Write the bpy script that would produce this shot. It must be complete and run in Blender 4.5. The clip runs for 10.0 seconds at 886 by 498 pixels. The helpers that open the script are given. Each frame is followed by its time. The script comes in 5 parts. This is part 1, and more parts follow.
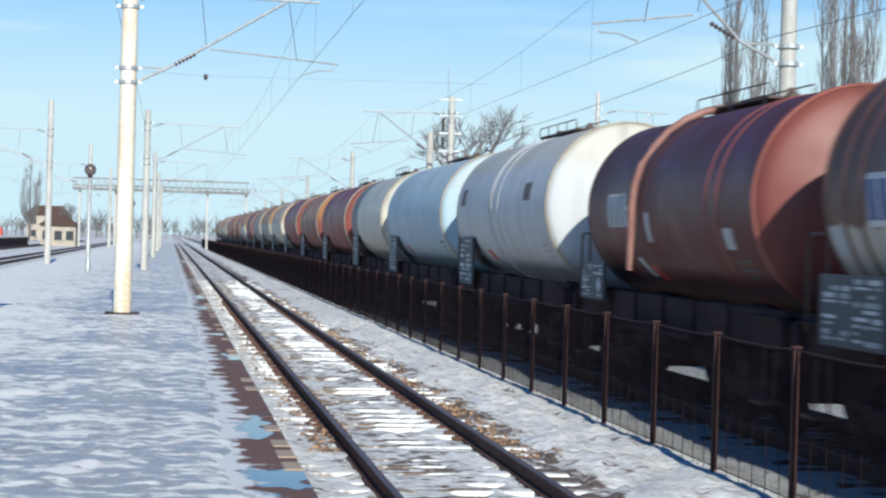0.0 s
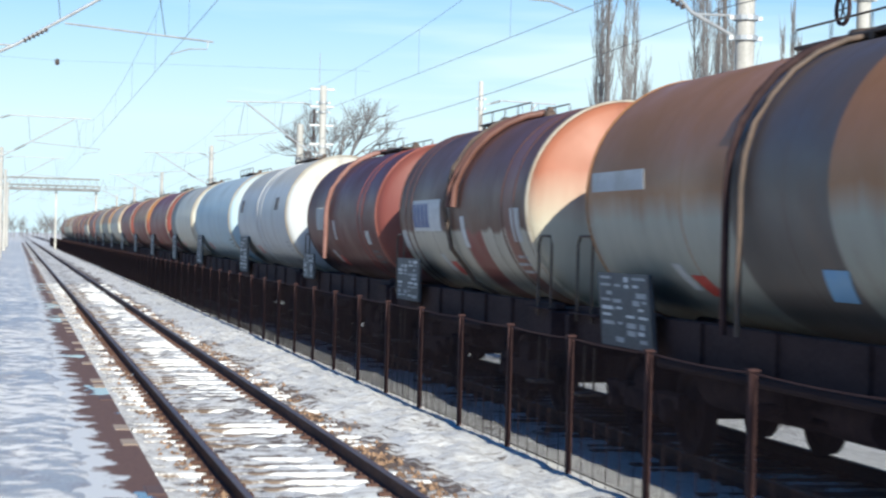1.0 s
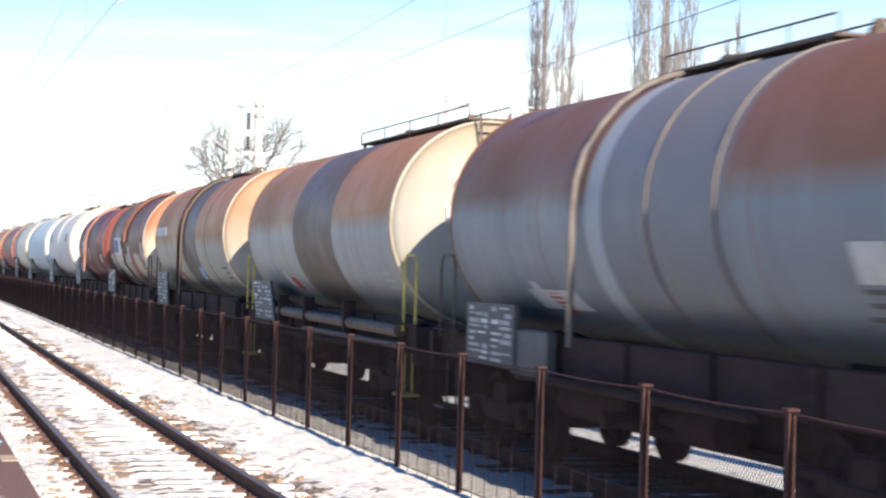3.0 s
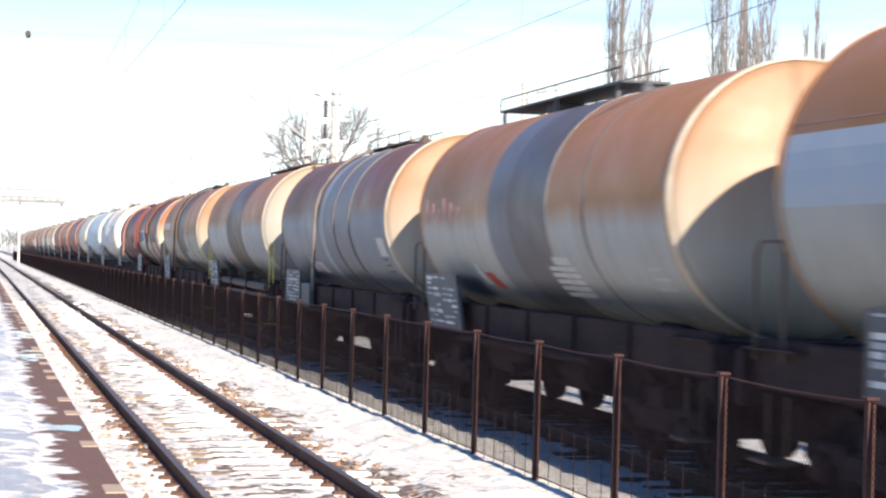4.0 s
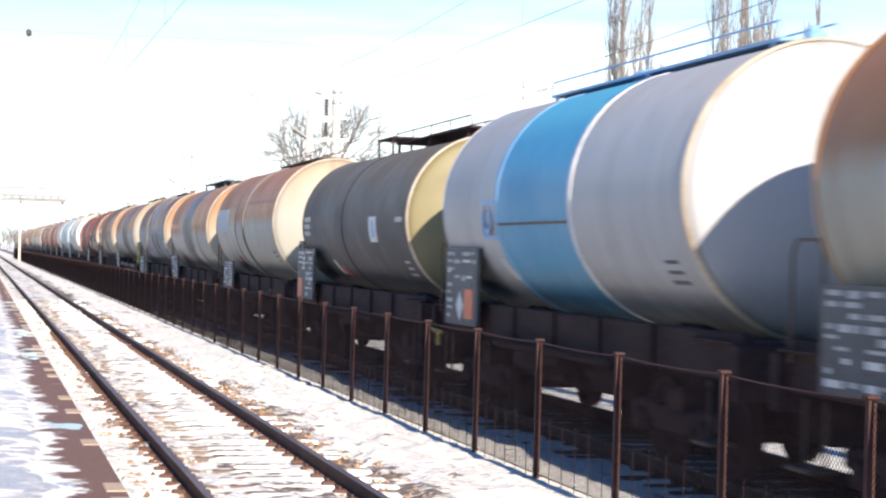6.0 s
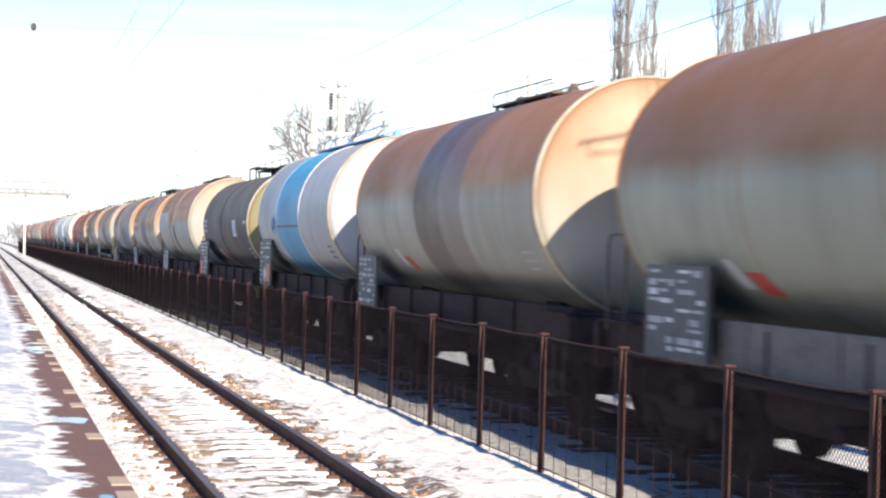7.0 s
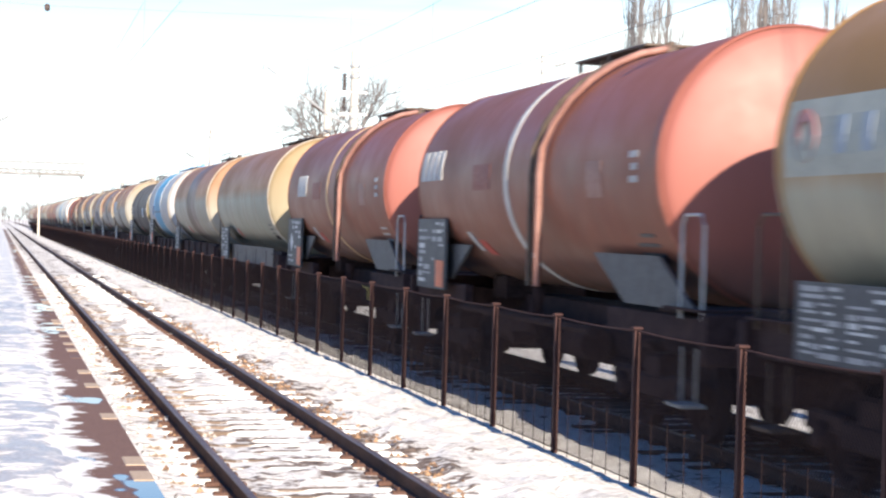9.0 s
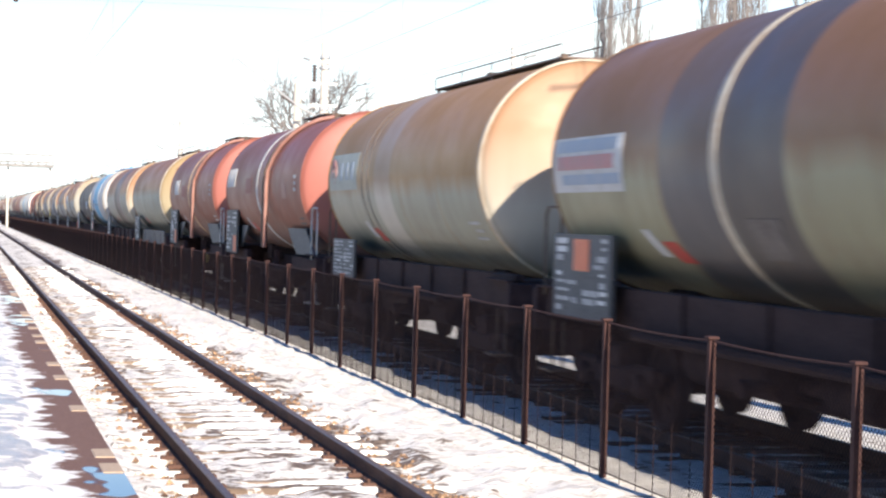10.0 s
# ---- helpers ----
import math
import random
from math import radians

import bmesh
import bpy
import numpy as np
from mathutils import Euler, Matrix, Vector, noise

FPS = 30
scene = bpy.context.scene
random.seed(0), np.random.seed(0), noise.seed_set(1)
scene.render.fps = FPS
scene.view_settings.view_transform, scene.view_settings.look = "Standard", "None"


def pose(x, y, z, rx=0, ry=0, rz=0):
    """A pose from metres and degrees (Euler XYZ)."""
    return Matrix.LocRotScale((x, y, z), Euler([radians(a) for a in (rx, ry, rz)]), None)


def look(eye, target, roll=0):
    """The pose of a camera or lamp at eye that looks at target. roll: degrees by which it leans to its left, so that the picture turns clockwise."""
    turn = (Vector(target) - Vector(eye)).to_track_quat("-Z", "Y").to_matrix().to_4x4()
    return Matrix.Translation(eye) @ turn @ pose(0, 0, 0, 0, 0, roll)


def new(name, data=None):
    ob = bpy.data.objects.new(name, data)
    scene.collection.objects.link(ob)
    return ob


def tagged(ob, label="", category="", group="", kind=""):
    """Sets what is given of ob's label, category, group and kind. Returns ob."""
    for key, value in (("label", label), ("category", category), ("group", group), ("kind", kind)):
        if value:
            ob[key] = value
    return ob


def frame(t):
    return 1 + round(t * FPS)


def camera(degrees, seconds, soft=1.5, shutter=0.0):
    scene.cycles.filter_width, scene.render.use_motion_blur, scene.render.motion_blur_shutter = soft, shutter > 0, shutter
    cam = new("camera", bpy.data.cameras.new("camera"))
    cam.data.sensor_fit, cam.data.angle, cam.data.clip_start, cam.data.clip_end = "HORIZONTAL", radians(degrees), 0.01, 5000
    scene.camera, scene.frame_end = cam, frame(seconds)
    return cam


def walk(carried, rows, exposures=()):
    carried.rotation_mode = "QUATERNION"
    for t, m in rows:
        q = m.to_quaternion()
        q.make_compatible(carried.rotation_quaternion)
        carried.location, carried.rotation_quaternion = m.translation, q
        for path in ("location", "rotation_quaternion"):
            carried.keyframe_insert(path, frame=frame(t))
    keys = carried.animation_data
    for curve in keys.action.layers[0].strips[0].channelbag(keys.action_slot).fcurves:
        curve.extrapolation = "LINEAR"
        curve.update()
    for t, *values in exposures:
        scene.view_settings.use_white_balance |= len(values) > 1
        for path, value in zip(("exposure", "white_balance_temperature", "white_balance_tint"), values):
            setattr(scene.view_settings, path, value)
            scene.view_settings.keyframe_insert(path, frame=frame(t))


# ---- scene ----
# World: x to the right across the tracks, y along them, z up; z = 0 is the snow between the tracks.
EYE_Z, RAIL_Z, PLAT_Z = 2.275, 0.18, 0.56
TRAIN_X, SPEED = 7.65, 19.16
K = 0.93                        # metres to one unit of the wagon plans' lengths below

cam = camera(26.13, 10.0, soft=2.3, shutter=0.3)
# seconds, the eye's place, degrees to the right of the track, degrees up, degrees of lean
PATH = [
    (0.0, -0.14, -15.2, 2.30, 8.15, -0.25, 1.6), (0.5, -0.13, -14.8, 2.28, 9.80, -0.06, 1.5), (1.0, -0.18, -10.2, 2.38, 12.60, -0.23, 1.4),
    (1.5, -0.15, -4.4, 2.36, 14.86, 0.459, 1.0), (2.0, -0.16, -1.75, 2.34, 18.25, 0.92, 1.2), (2.5, -0.16, 0.0, 2.275, 18.416, 1.054, 1.5),
    (2.7, -0.16, 0.0, 2.275, 17.501, 0.917, 1.5)]
PATH += [(t, -0.16, 0.0, EYE_Z, yaw + 0.77, up - 0.145, 1.5) for t, yaw, up in (
    (3.8, 13.140, 0.479), (4.0, 12.906, 0.382), (4.5, 13.293, 0.306), (5.0, 13.320, 0.307), (5.5, 13.062, 0.357), (7.0, 12.750, 0.149),
    (7.5, 12.516, 0.020), (8.0, 12.231, -0.033), (8.5, 12.153, -0.239), (9.0, 12.358, -0.445), (9.5, 12.797, -0.599), (10.0, 13.262, -0.672))]
walk(cam, [(t, pose(x, y, z, 90 + up, 0, -yaw) @ pose(0, 0, 0, 0, 0, lean)) for t, x, y, z, yaw, up, lean in PATH],
     exposures=[(0, 0.14, 6100, 4), (0.5, 0.18, 6100, 4), (1.0, 0.38, 6300, 5), (1.5, 0.44, 6800, 11), (2.0, 0.69, 6950, 12), (2.5, 0.93, 7200, 13), (3.8, 1.06, 7250, 14), (10, 1.06, 7250, 14)])

# ---- light ----
SUN_UP, SUN_SIDE = 25.5, 2.0     # degrees above the horizon, degrees to the right of straight behind
world = bpy.data.worlds.new("sky")
scene.world = world
world.use_nodes = True
wn, wl = world.node_tree.nodes, world.node_tree.links
sky = wn.new("ShaderNodeTexSky")
sky.sky_type, sky.sun_disc = "NISHITA", False
sky.sun_elevation, sky.sun_rotation = radians(SUN_UP), radians(180 - SUN_SIDE)
sky.air_density, sky.dust_density, sky.ozone_density = 1.0, 0.15, 6.0
coord = wn.new("ShaderNodeTexCoord")
stretch = wn.new("ShaderNodeMapping")
stretch.inputs["Scale"].default_value = (1.2, 1.2, 14)
clouds = wn.new("ShaderNodeTexNoise")
clouds.inputs["Scale"].default_value, clouds.inputs["Detail"].default_value = 2.2, 5
thin = wn.new("ShaderNodeMapRange")
thin.inputs["From Min"].default_value, thin.inputs["From Max"].default_value = 0.45, 0.75
split = wn.new("ShaderNodeSeparateXYZ")
low = wn.new("ShaderNodeMapRange")
low.inputs["From Min"].default_value, low.inputs["From Max"].default_value = 0.19, 0.06
low.inputs["To Max"].default_value = 1.0
veil = wn.new("ShaderNodeMath")
veil.operation = "MULTIPLY"
veil2 = wn.new("ShaderNodeMath")
veil2.operation = "MULTIPLY_ADD"
veil2.inputs[1].default_value = 1.0
veil2.use_clamp = True
mix = wn.new("ShaderNodeMix")
mix.data_type = "RGBA"
mix.inputs["B"].default_value = (8.8, 11.1, 12.2, 1)
wl.new(coord.outputs["Generated"], stretch.inputs["Vector"])
wl.new(stretch.outputs["Vector"], clouds.inputs["Vector"])
wl.new(clouds.outputs["Fac"], thin.inputs["Value"])
wl.new(coord.outputs["Generated"], split.inputs["Vector"])
wl.new(split.outputs["Z"], low.inputs["Value"])
wl.new(thin.outputs["Result"], veil.inputs[0])
wl.new(low.outputs["Result"], veil.inputs[1])
wl.new(low.outputs["Result"], veil2.inputs[0])
wl.new(veil.outputs["Value"], veil2.inputs[2])
wl.new(veil2.outputs["Value"], mix.inputs["Factor"])
clear = wn.new("ShaderNodeMix")
clear.data_type, clear.blend_type = "RGBA", "MULTIPLY"
clear.inputs["Factor"].default_value = 1.0
clear.inputs["B"].default_value = (0.35, 1.0, 1.45, 1)
wl.new(sky.outputs["Color"], clear.inputs["A"])
wl.new(clear.outputs["Result"], mix.inputs["A"])
wl.new(mix.outputs["Result"], wn["Background"].inputs["Color"])
wn["Background"].inputs["Strength"].default_value = 0.070

sun = new("sun", bpy.data.lights.new("sun", "SUN"))
sun.data.energy, sun.data.angle, sun.data.color = 5.0, radians(0.53), (1.0, 0.94, 0.83)
aim = Vector((-math.sin(radians(SUN_SIDE)) * math.cos(radians(SUN_UP)), math.cos(radians(SUN_SIDE)) * math.cos(radians(SUN_UP)), -math.sin(radians(SUN_UP))))
sun.matrix_world = look((0, -40, 60), Vector((0, -40, 60)) + aim)


# ---- materials ----
class Nodes:
    """A small builder of node materials."""

    def __init__(self, name, rough=0.7, metal=0.0):
        self.mat = bpy.data.materials.new(name)
        self.mat.use_nodes = True
        self.n, self.l = self.mat.node_tree.nodes, self.mat.node_tree.links
        self.bsdf = self.n["Principled BSDF"]
        self.bsdf.inputs["Roughness"].default_value = rough
        self.bsdf.inputs["Metallic"].default_value = metal
        self.co = self.n.new("ShaderNodeTexCoord").outputs["Object"]

    def put(self, node, socket, value):
        if isinstance(value, bpy.types.NodeSocket):
            self.l.new(value, node.inputs[socket])
        else:
            node.inputs[socket].default_value = (*value, 1) if isinstance(value, tuple) and len(value) == 3 and node.inputs[socket].type == "RGBA" else value

    def noise(self, scale, detail=4, stretch=None, rough=0.6):
        node = self.n.new("ShaderNodeTexNoise")
        source = self.co
        if stretch:
            m = self.n.new("ShaderNodeMapping")
            m.inputs["Scale"].default_value = stretch
            self.l.new(source, m.inputs["Vector"])
            source = m.outputs["Vector"]
        self.l.new(source, node.inputs["Vector"])
        self.put(node, "Scale", scale), self.put(node, "Detail", detail), self.put(node, "Roughness", rough)
        return node.outputs["Fac"]

    def ramp(self, value, low, high, out_low=0.0, out_high=1.0):
        node = self.n.new("ShaderNodeMapRange")
        self.put(node, "Value", value)
        for s, v in (("From Min", low), ("From Max", high), ("To Min", out_low), ("To Max", out_high)):
            self.put(node, s, v)
        return node.outputs["Result"]

    def math(self, op, a, b=0.0):
        node = self.n.new("ShaderNodeMath")
        node.operation = op
        self.put(node, 0, a), self.put(node, 1, b)
        return node.outputs[0]

    def mix(self, fac, a, b):
        node = self.n.new("ShaderNodeMix")
        node.data_type = "RGBA"
        self.put(node, "Factor", fac), self.put(node, "A", a), self.put(node, "B", b)
        return node.outputs["Result"]

    def axis(self, letter):
        node = self.n.new("ShaderNodeSeparateXYZ")
        self.l.new(self.co, node.inputs["Vector"])
        return node.outputs[letter]

    def chance(self):
        return self.n.new("ShaderNodeObjectInfo").outputs["Random"]

    def island(self):
        return self.n.new("ShaderNodeNewGeometry").outputs["Random Per Island"]

    def colour(self, value):
        self.put(self.bsdf, "Base Color", value)
        return self

    def roughness(self, value):
        self.put(self.bsdf, "Roughness", value)
        return self

    def bump(self, height, strength=0.4, distance=0.02):
        node = self.n.new("ShaderNodeBump")
        self.put(node, "Strength", strength), self.put(node, "Distance", distance), self.put(node, "Height", height)
        self.l.new(node.outputs["Normal"], self.bsdf.inputs["Normal"])
        return self


def worn(name, base, dark, rough=0.7, metal=0.0, scale=6.0, stretch=None, bump=0.15):
    """Paint or metal with stains at two scales."""
    m = Nodes(name, rough, metal)
    big, fine = m.noise(scale, 4, stretch), m.noise(scale * 9, 3)
    m.colour(m.mix(m.ramp(m.math("MULTIPLY", big, m.ramp(fine, 0.2, 0.8, 0.7, 1.2)), 0.35, 0.65), base, dark))
    m.roughness(m.ramp(fine, 0.3, 0.7, max(rough - 0.12, 0.05), min(rough + 0.12, 1)))
    m.bump(fine, bump, 0.01)
    if rough >= 0.8:
        m.bsdf.inputs["Specular IOR Level"].default_value = 0.12
    return m.mat


def snow_ground():
    """Old snow between the tracks, with ballast stones showing through; the train's shade is darkened with more of
    them.
    """
    m = Nodes("trampled snow over ballast", 0.75)
    patch, mid, fine = m.noise(0.9, 5, (1.0, 0.45, 1)), m.noise(5.5, 4, (0.8, 1.3, 1)), m.noise(28, 3)
    stones = m.mix(m.ramp(m.noise(17, 2), 0.35, 0.65), (0.07, 0.05, 0.042), (0.22, 0.16, 0.125))
    snow = m.mix(m.ramp(mid, 0.3, 0.7), (0.74, 0.725, 0.70), (0.92, 0.905, 0.875))
    x = m.axis("X")
    bed = m.ramp(m.math("ABSOLUTE", m.math("SUBTRACT", x, 2.55)), 1.3, 0.3, 0.0, 0.05)
    edge = m.math("ADD", m.ramp(m.math("ABSOLUTE", m.math("SUBTRACT", x, 3.7)), 0.6, 0.05, 0.0, 0.12), m.ramp(m.math("ABSOLUTE", m.math("SUBTRACT", x, 1.62)), 0.28, 0.05, 0.0, 0.05))
    # the last term bares more dark stones under the train, painting in its shade
    bare = m.ramp(m.math("ADD", m.math("ADD", m.math("MULTIPLY", patch, 0.5), m.math("MULTIPLY", mid, 0.5)), m.math("ADD", m.math("ADD", bed, edge), m.math("MULTIPLY", m.ramp(x, 6.7, 7.2, 0.0, 0.11), m.ramp(x, 9.3, 8.9)))), 0.565, 0.61)
    grit = m.ramp(m.noise(11, 5, (0.55, 1.9, 1), 0.7), 0.46, 0.62, 0.0, 0.8)
    m.colour(m.mix(bare, m.mix(grit, snow, (0.36, 0.32, 0.29)), stones))
    m.bump(m.math("ADD", m.math("MULTIPLY", mid, 0.7), m.math("MULTIPLY", fine, 0.3)), 0.8, 0.06)
    return m.mat


def ice_platform():
    """Trodden snow and grey ice over paving."""
    m = Nodes("trodden snow and ice", 0.5)
    patch, mid, fine = m.noise(0.5, 4), m.noise(4.2, 5, (0.8, 1.1, 1), 0.65), m.noise(30, 3)
    x = m.axis("X")
    left = m.ramp(x, -5.0, -1.5, 0.14, 0.0)
    ice = m.mix(m.ramp(fine, 0.3, 0.7), (0.30, 0.27, 0.245), (0.50, 0.465, 0.43))
    snow = m.mix(m.ramp(mid, 0.3, 0.7), (0.76, 0.725, 0.675), (0.94, 0.905, 0.85))
    cover = m.ramp(m.math("ADD", m.math("ADD", m.math("MULTIPLY", patch, 0.35), m.math("MULTIPLY", mid, 0.65)), left), 0.475, 0.545)
    m.colour(m.mix(cover, ice, snow))
    m.roughness(m.ramp(cover, 0.0, 1.0, 0.3, 0.75))
    m.bump(m.math("ADD", m.math("MULTIPLY", mid, 0.7), m.math("MULTIPLY", fine, 0.3)), 0.4, 0.035)
    return m.mat


def wet_strip():
    """Brown wet asphalt with puddles and frost from the snow's side."""
    m = Nodes("wet brown asphalt", 0.5)
    puddle, fine, edge = m.noise(0.55, 3, (1.5, 0.8, 1)), m.noise(60, 3), m.noise(2.4, 5)
    wet = m.ramp(puddle, 0.585, 0.60)
    x = m.axis("X")
    icy = m.ramp(m.math("ADD", m.math("MULTIPLY", x, -1.3), m.math("MULTIPLY", edge, 1.3)), -0.08, 0.0)
    base = m.mix(m.ramp(fine, 0.3, 0.7), (0.11, 0.052, 0.038), (0.20, 0.108, 0.078))
    m.colour(m.mix(icy, m.mix(wet, base, (0.05, 0.05, 0.06)), (0.74, 0.73, 0.71)))
    m.roughness(m.mix(icy, m.mix(wet, (0.8, 0.8, 0.8), (0.03, 0.03, 0.03)), (0.7, 0.7, 0.7)))
    m.bump(m.math("MULTIPLY", fine, m.ramp(wet, 0, 1, 1, 0)), 0.3, 0.006)
    return m.mat


def sleeper_mat():
    m = Nodes("old sleepers under patchy snow", 0.85)
    fine, patch = m.noise(18, 4, (0.3, 1, 1)), m.noise(2.6, 4)
    base = m.mix(m.math("ADD", m.math("MULTIPLY", m.chance(), 0.6), m.math("MULTIPLY", fine, 0.4)), (0.10, 0.068, 0.05), (0.27, 0.20, 0.15))
    m.colour(m.mix(m.ramp(patch, 0.46, 0.53), base, (0.84, 0.825, 0.795)))
    m.bump(fine, 0.4, 0.01)
    return m.mat


def edge_mat():
    """Kerb stones: most as brown as the wet strip, some dry and tan."""
    m = Nodes("platform edge stones", 0.7)
    fine = m.noise(22, 4)
    brown = m.mix(m.ramp(fine, 0.3, 0.7), (0.10, 0.055, 0.045), (0.18, 0.105, 0.08))
    tan = m.mix(m.ramp(fine, 0.3, 0.7), (0.36, 0.26, 0.18), (0.50, 0.38, 0.28))
    m.colour(m.mix(m.ramp(m.chance(), 0.25, 0.35), brown, tan))
    m.bump(fine, 0.4, 0.01)
    return m.mat


def tank_mat(name, top, side, split_z=0.25, bands=(), streak=0.24, rust=(0.20, 0.105, 0.062), rough=0.5, soft=0.14):
    """A tank's paint: weathered upper half, cleaner lower half, painted bands along its length, streaks that run down."""
    m = Nodes(name, rough)
    y, z = m.axis("Y"), m.axis("Z")
    run, big, fine = m.noise(1.0, 4, (2.2, 2.2, 0.25)), m.noise(0.7, 4), m.noise(22, 3)
    side2 = m.mix(m.ramp(run, 0.35, 0.75), side, tuple(c * 0.84 for c in side))
    top2 = m.mix(m.ramp(big, 0.3, 0.7), top, tuple(c * 0.75 for c in top))
    for y0, y1, colour, upper in bands:
        inside = m.math("MULTIPLY", m.ramp(y, y0 - 0.03, y0 + 0.03), m.ramp(y, y1 + 0.03, y1 - 0.03))
        side2 = m.mix(inside, side2, colour)
        top2 = m.mix(inside, top2, upper)
    height = m.math("ADD", z, m.math("MULTIPLY", m.math("SUBTRACT", run, 0.5), 0.3))
    c = m.mix(m.ramp(height, split_z - soft, split_z + soft), side2, top2)
    c = m.mix(m.math("MULTIPLY", m.ramp(m.math("MULTIPLY", run, m.ramp(fine, 0.2, 0.8, 0.8, 1.1)), 0.5, 0.78), streak), c, rust)
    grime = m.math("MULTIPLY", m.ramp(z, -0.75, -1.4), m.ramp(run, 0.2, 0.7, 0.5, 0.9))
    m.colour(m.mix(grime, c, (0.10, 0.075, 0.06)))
    m.roughness(m.ramp(big, 0.3, 0.7, rough - 0.1, rough + 0.15))
    m.bsdf.inputs["Specular IOR Level"].default_value = 0.5
    m.bump(m.math("ADD", m.math("MULTIPLY", big, 0.8), m.math("MULTIPLY", fine, 0.05)), 0.12, 0.05)
    return m.mat


SNOW, ICE, WET = snow_ground(), ice_platform(), wet_strip()
STONE = edge_mat()
SLEEPER = sleeper_mat()
RAIL = worn("rusted rail steel", (0.12, 0.066, 0.05), (0.07, 0.04, 0.034), 0.85, 0.0, 9, (1, 0.2, 1))
RAIL_TOP = worn("worn rail head", (0.10, 0.068, 0.06), (0.16, 0.115, 0.10), 0.5, 0.25, 4, (1, 0.1, 1))
FENCE = worn("rusted fence steel", (0.05, 0.026, 0.026), (0.075, 0.04, 0.037), 0.8, 0.0, 10)
WIRE = worn("rusted fence wire", (0.022, 0.014, 0.016), (0.036, 0.023, 0.025), 0.85, 0.0, 20)
CABLE = worn("overhead copper wire", (0.08, 0.08, 0.085), (0.12, 0.12, 0.12), 0.5, 0.3, 3)
POLE = worn("cream painted mast", (0.80, 0.76, 0.66), (0.62, 0.47, 0.30), 0.5, 0.0, 1.6, (2, 2, 0.35))
CONCRETE = worn("spun concrete", (0.54, 0.52, 0.48), (0.38, 0.36, 0.33), 0.8, 0.0, 3, (2, 2, 0.3))
GALV = worn("galvanised steel", (0.52, 0.53, 0.53), (0.38, 0.38, 0.38), 0.45, 0.6, 5)
PORCELAIN = worn("dark glazed insulator", (0.06, 0.045, 0.04), (0.10, 0.07, 0.06), 0.25, 0.0, 8)
GRIME = worn("brake dust and grease", (0.036, 0.022, 0.024), (0.062, 0.038, 0.037), 0.9, 0.0, 5)
SILL = worn("grimy brown frame paint", (0.05, 0.032, 0.032), (0.03, 0.019, 0.02), 0.9, 0.0, 3, (1, 0.3, 1))
TREAD = worn("polished wheel steel", (0.30, 0.27, 0.25), (0.16, 0.12, 0.10), 0.4, 0.8, 6)
DECK = worn("dark steel grating", (0.10, 0.075, 0.06), (0.16, 0.11, 0.085), 0.7, 0.3, 8)
BOARD = worn("grey data board", (0.078, 0.081, 0.09), (0.05, 0.05, 0.056), 0.6, 0.0, 4)
LETTER = worn("grimy lettering", (0.42, 0.42, 0.43), (0.28, 0.28, 0.29), 0.6, 0.0, 8)
WHITE = worn("dull white paint", (0.66, 0.66, 0.66), (0.48, 0.48, 0.48), 0.6, 0.0, 8)
ORANGE = worn("orange hazard plate", (0.72, 0.16, 0.06), (0.55, 0.13, 0.06), 0.5, 0.0, 6)
RED = worn("red hazard paint", (0.50, 0.045, 0.03), (0.36, 0.05, 0.04), 0.5, 0.0, 6)
BLUE = worn("navy lettering", (0.05, 0.085, 0.24), (0.08, 0.11, 0.24), 0.5, 0.0, 6)
SKYBLUE = worn("pale blue paint", (0.16, 0.36, 0.62), (0.22, 0.40, 0.60), 0.5, 0.0, 5)
YELLOW = worn("faded yellow paint", (0.70, 0.54, 0.09), (0.46, 0.36, 0.12), 0.6, 0.0, 6)
PALE = worn("pale grey patch of paint", (0.50, 0.50, 0.50), (0.40, 0.39, 0.37), 0.6, 0.0, 3)
BARK = worn("grey brown bark", (0.15, 0.135, 0.13), (0.09, 0.082, 0.08), 0.9, 0.0, 3)
TWIG = worn("bare twigs", (0.21, 0.195, 0.19), (0.14, 0.13, 0.128), 0.9, 0.0, 3)
GLOBE = worn("smoked lamp globe", (0.10, 0.075, 0.07), (0.17, 0.14, 0.13), 0.2, 0.0, 3)
PLASTER = worn("pale plaster", (0.46, 0.40, 0.33), (0.36, 0.31, 0.26), 0.9, 0.0, 1)
TILE = worn("dark roof tiles", (0.13, 0.075, 0.06), (0.09, 0.06, 0.05), 0.9, 0.0, 2)
GLASS = worn("dark window glass", (0.03, 0.035, 0.045), (0.05, 0.055, 0.06), 0.1, 0.0, 1)


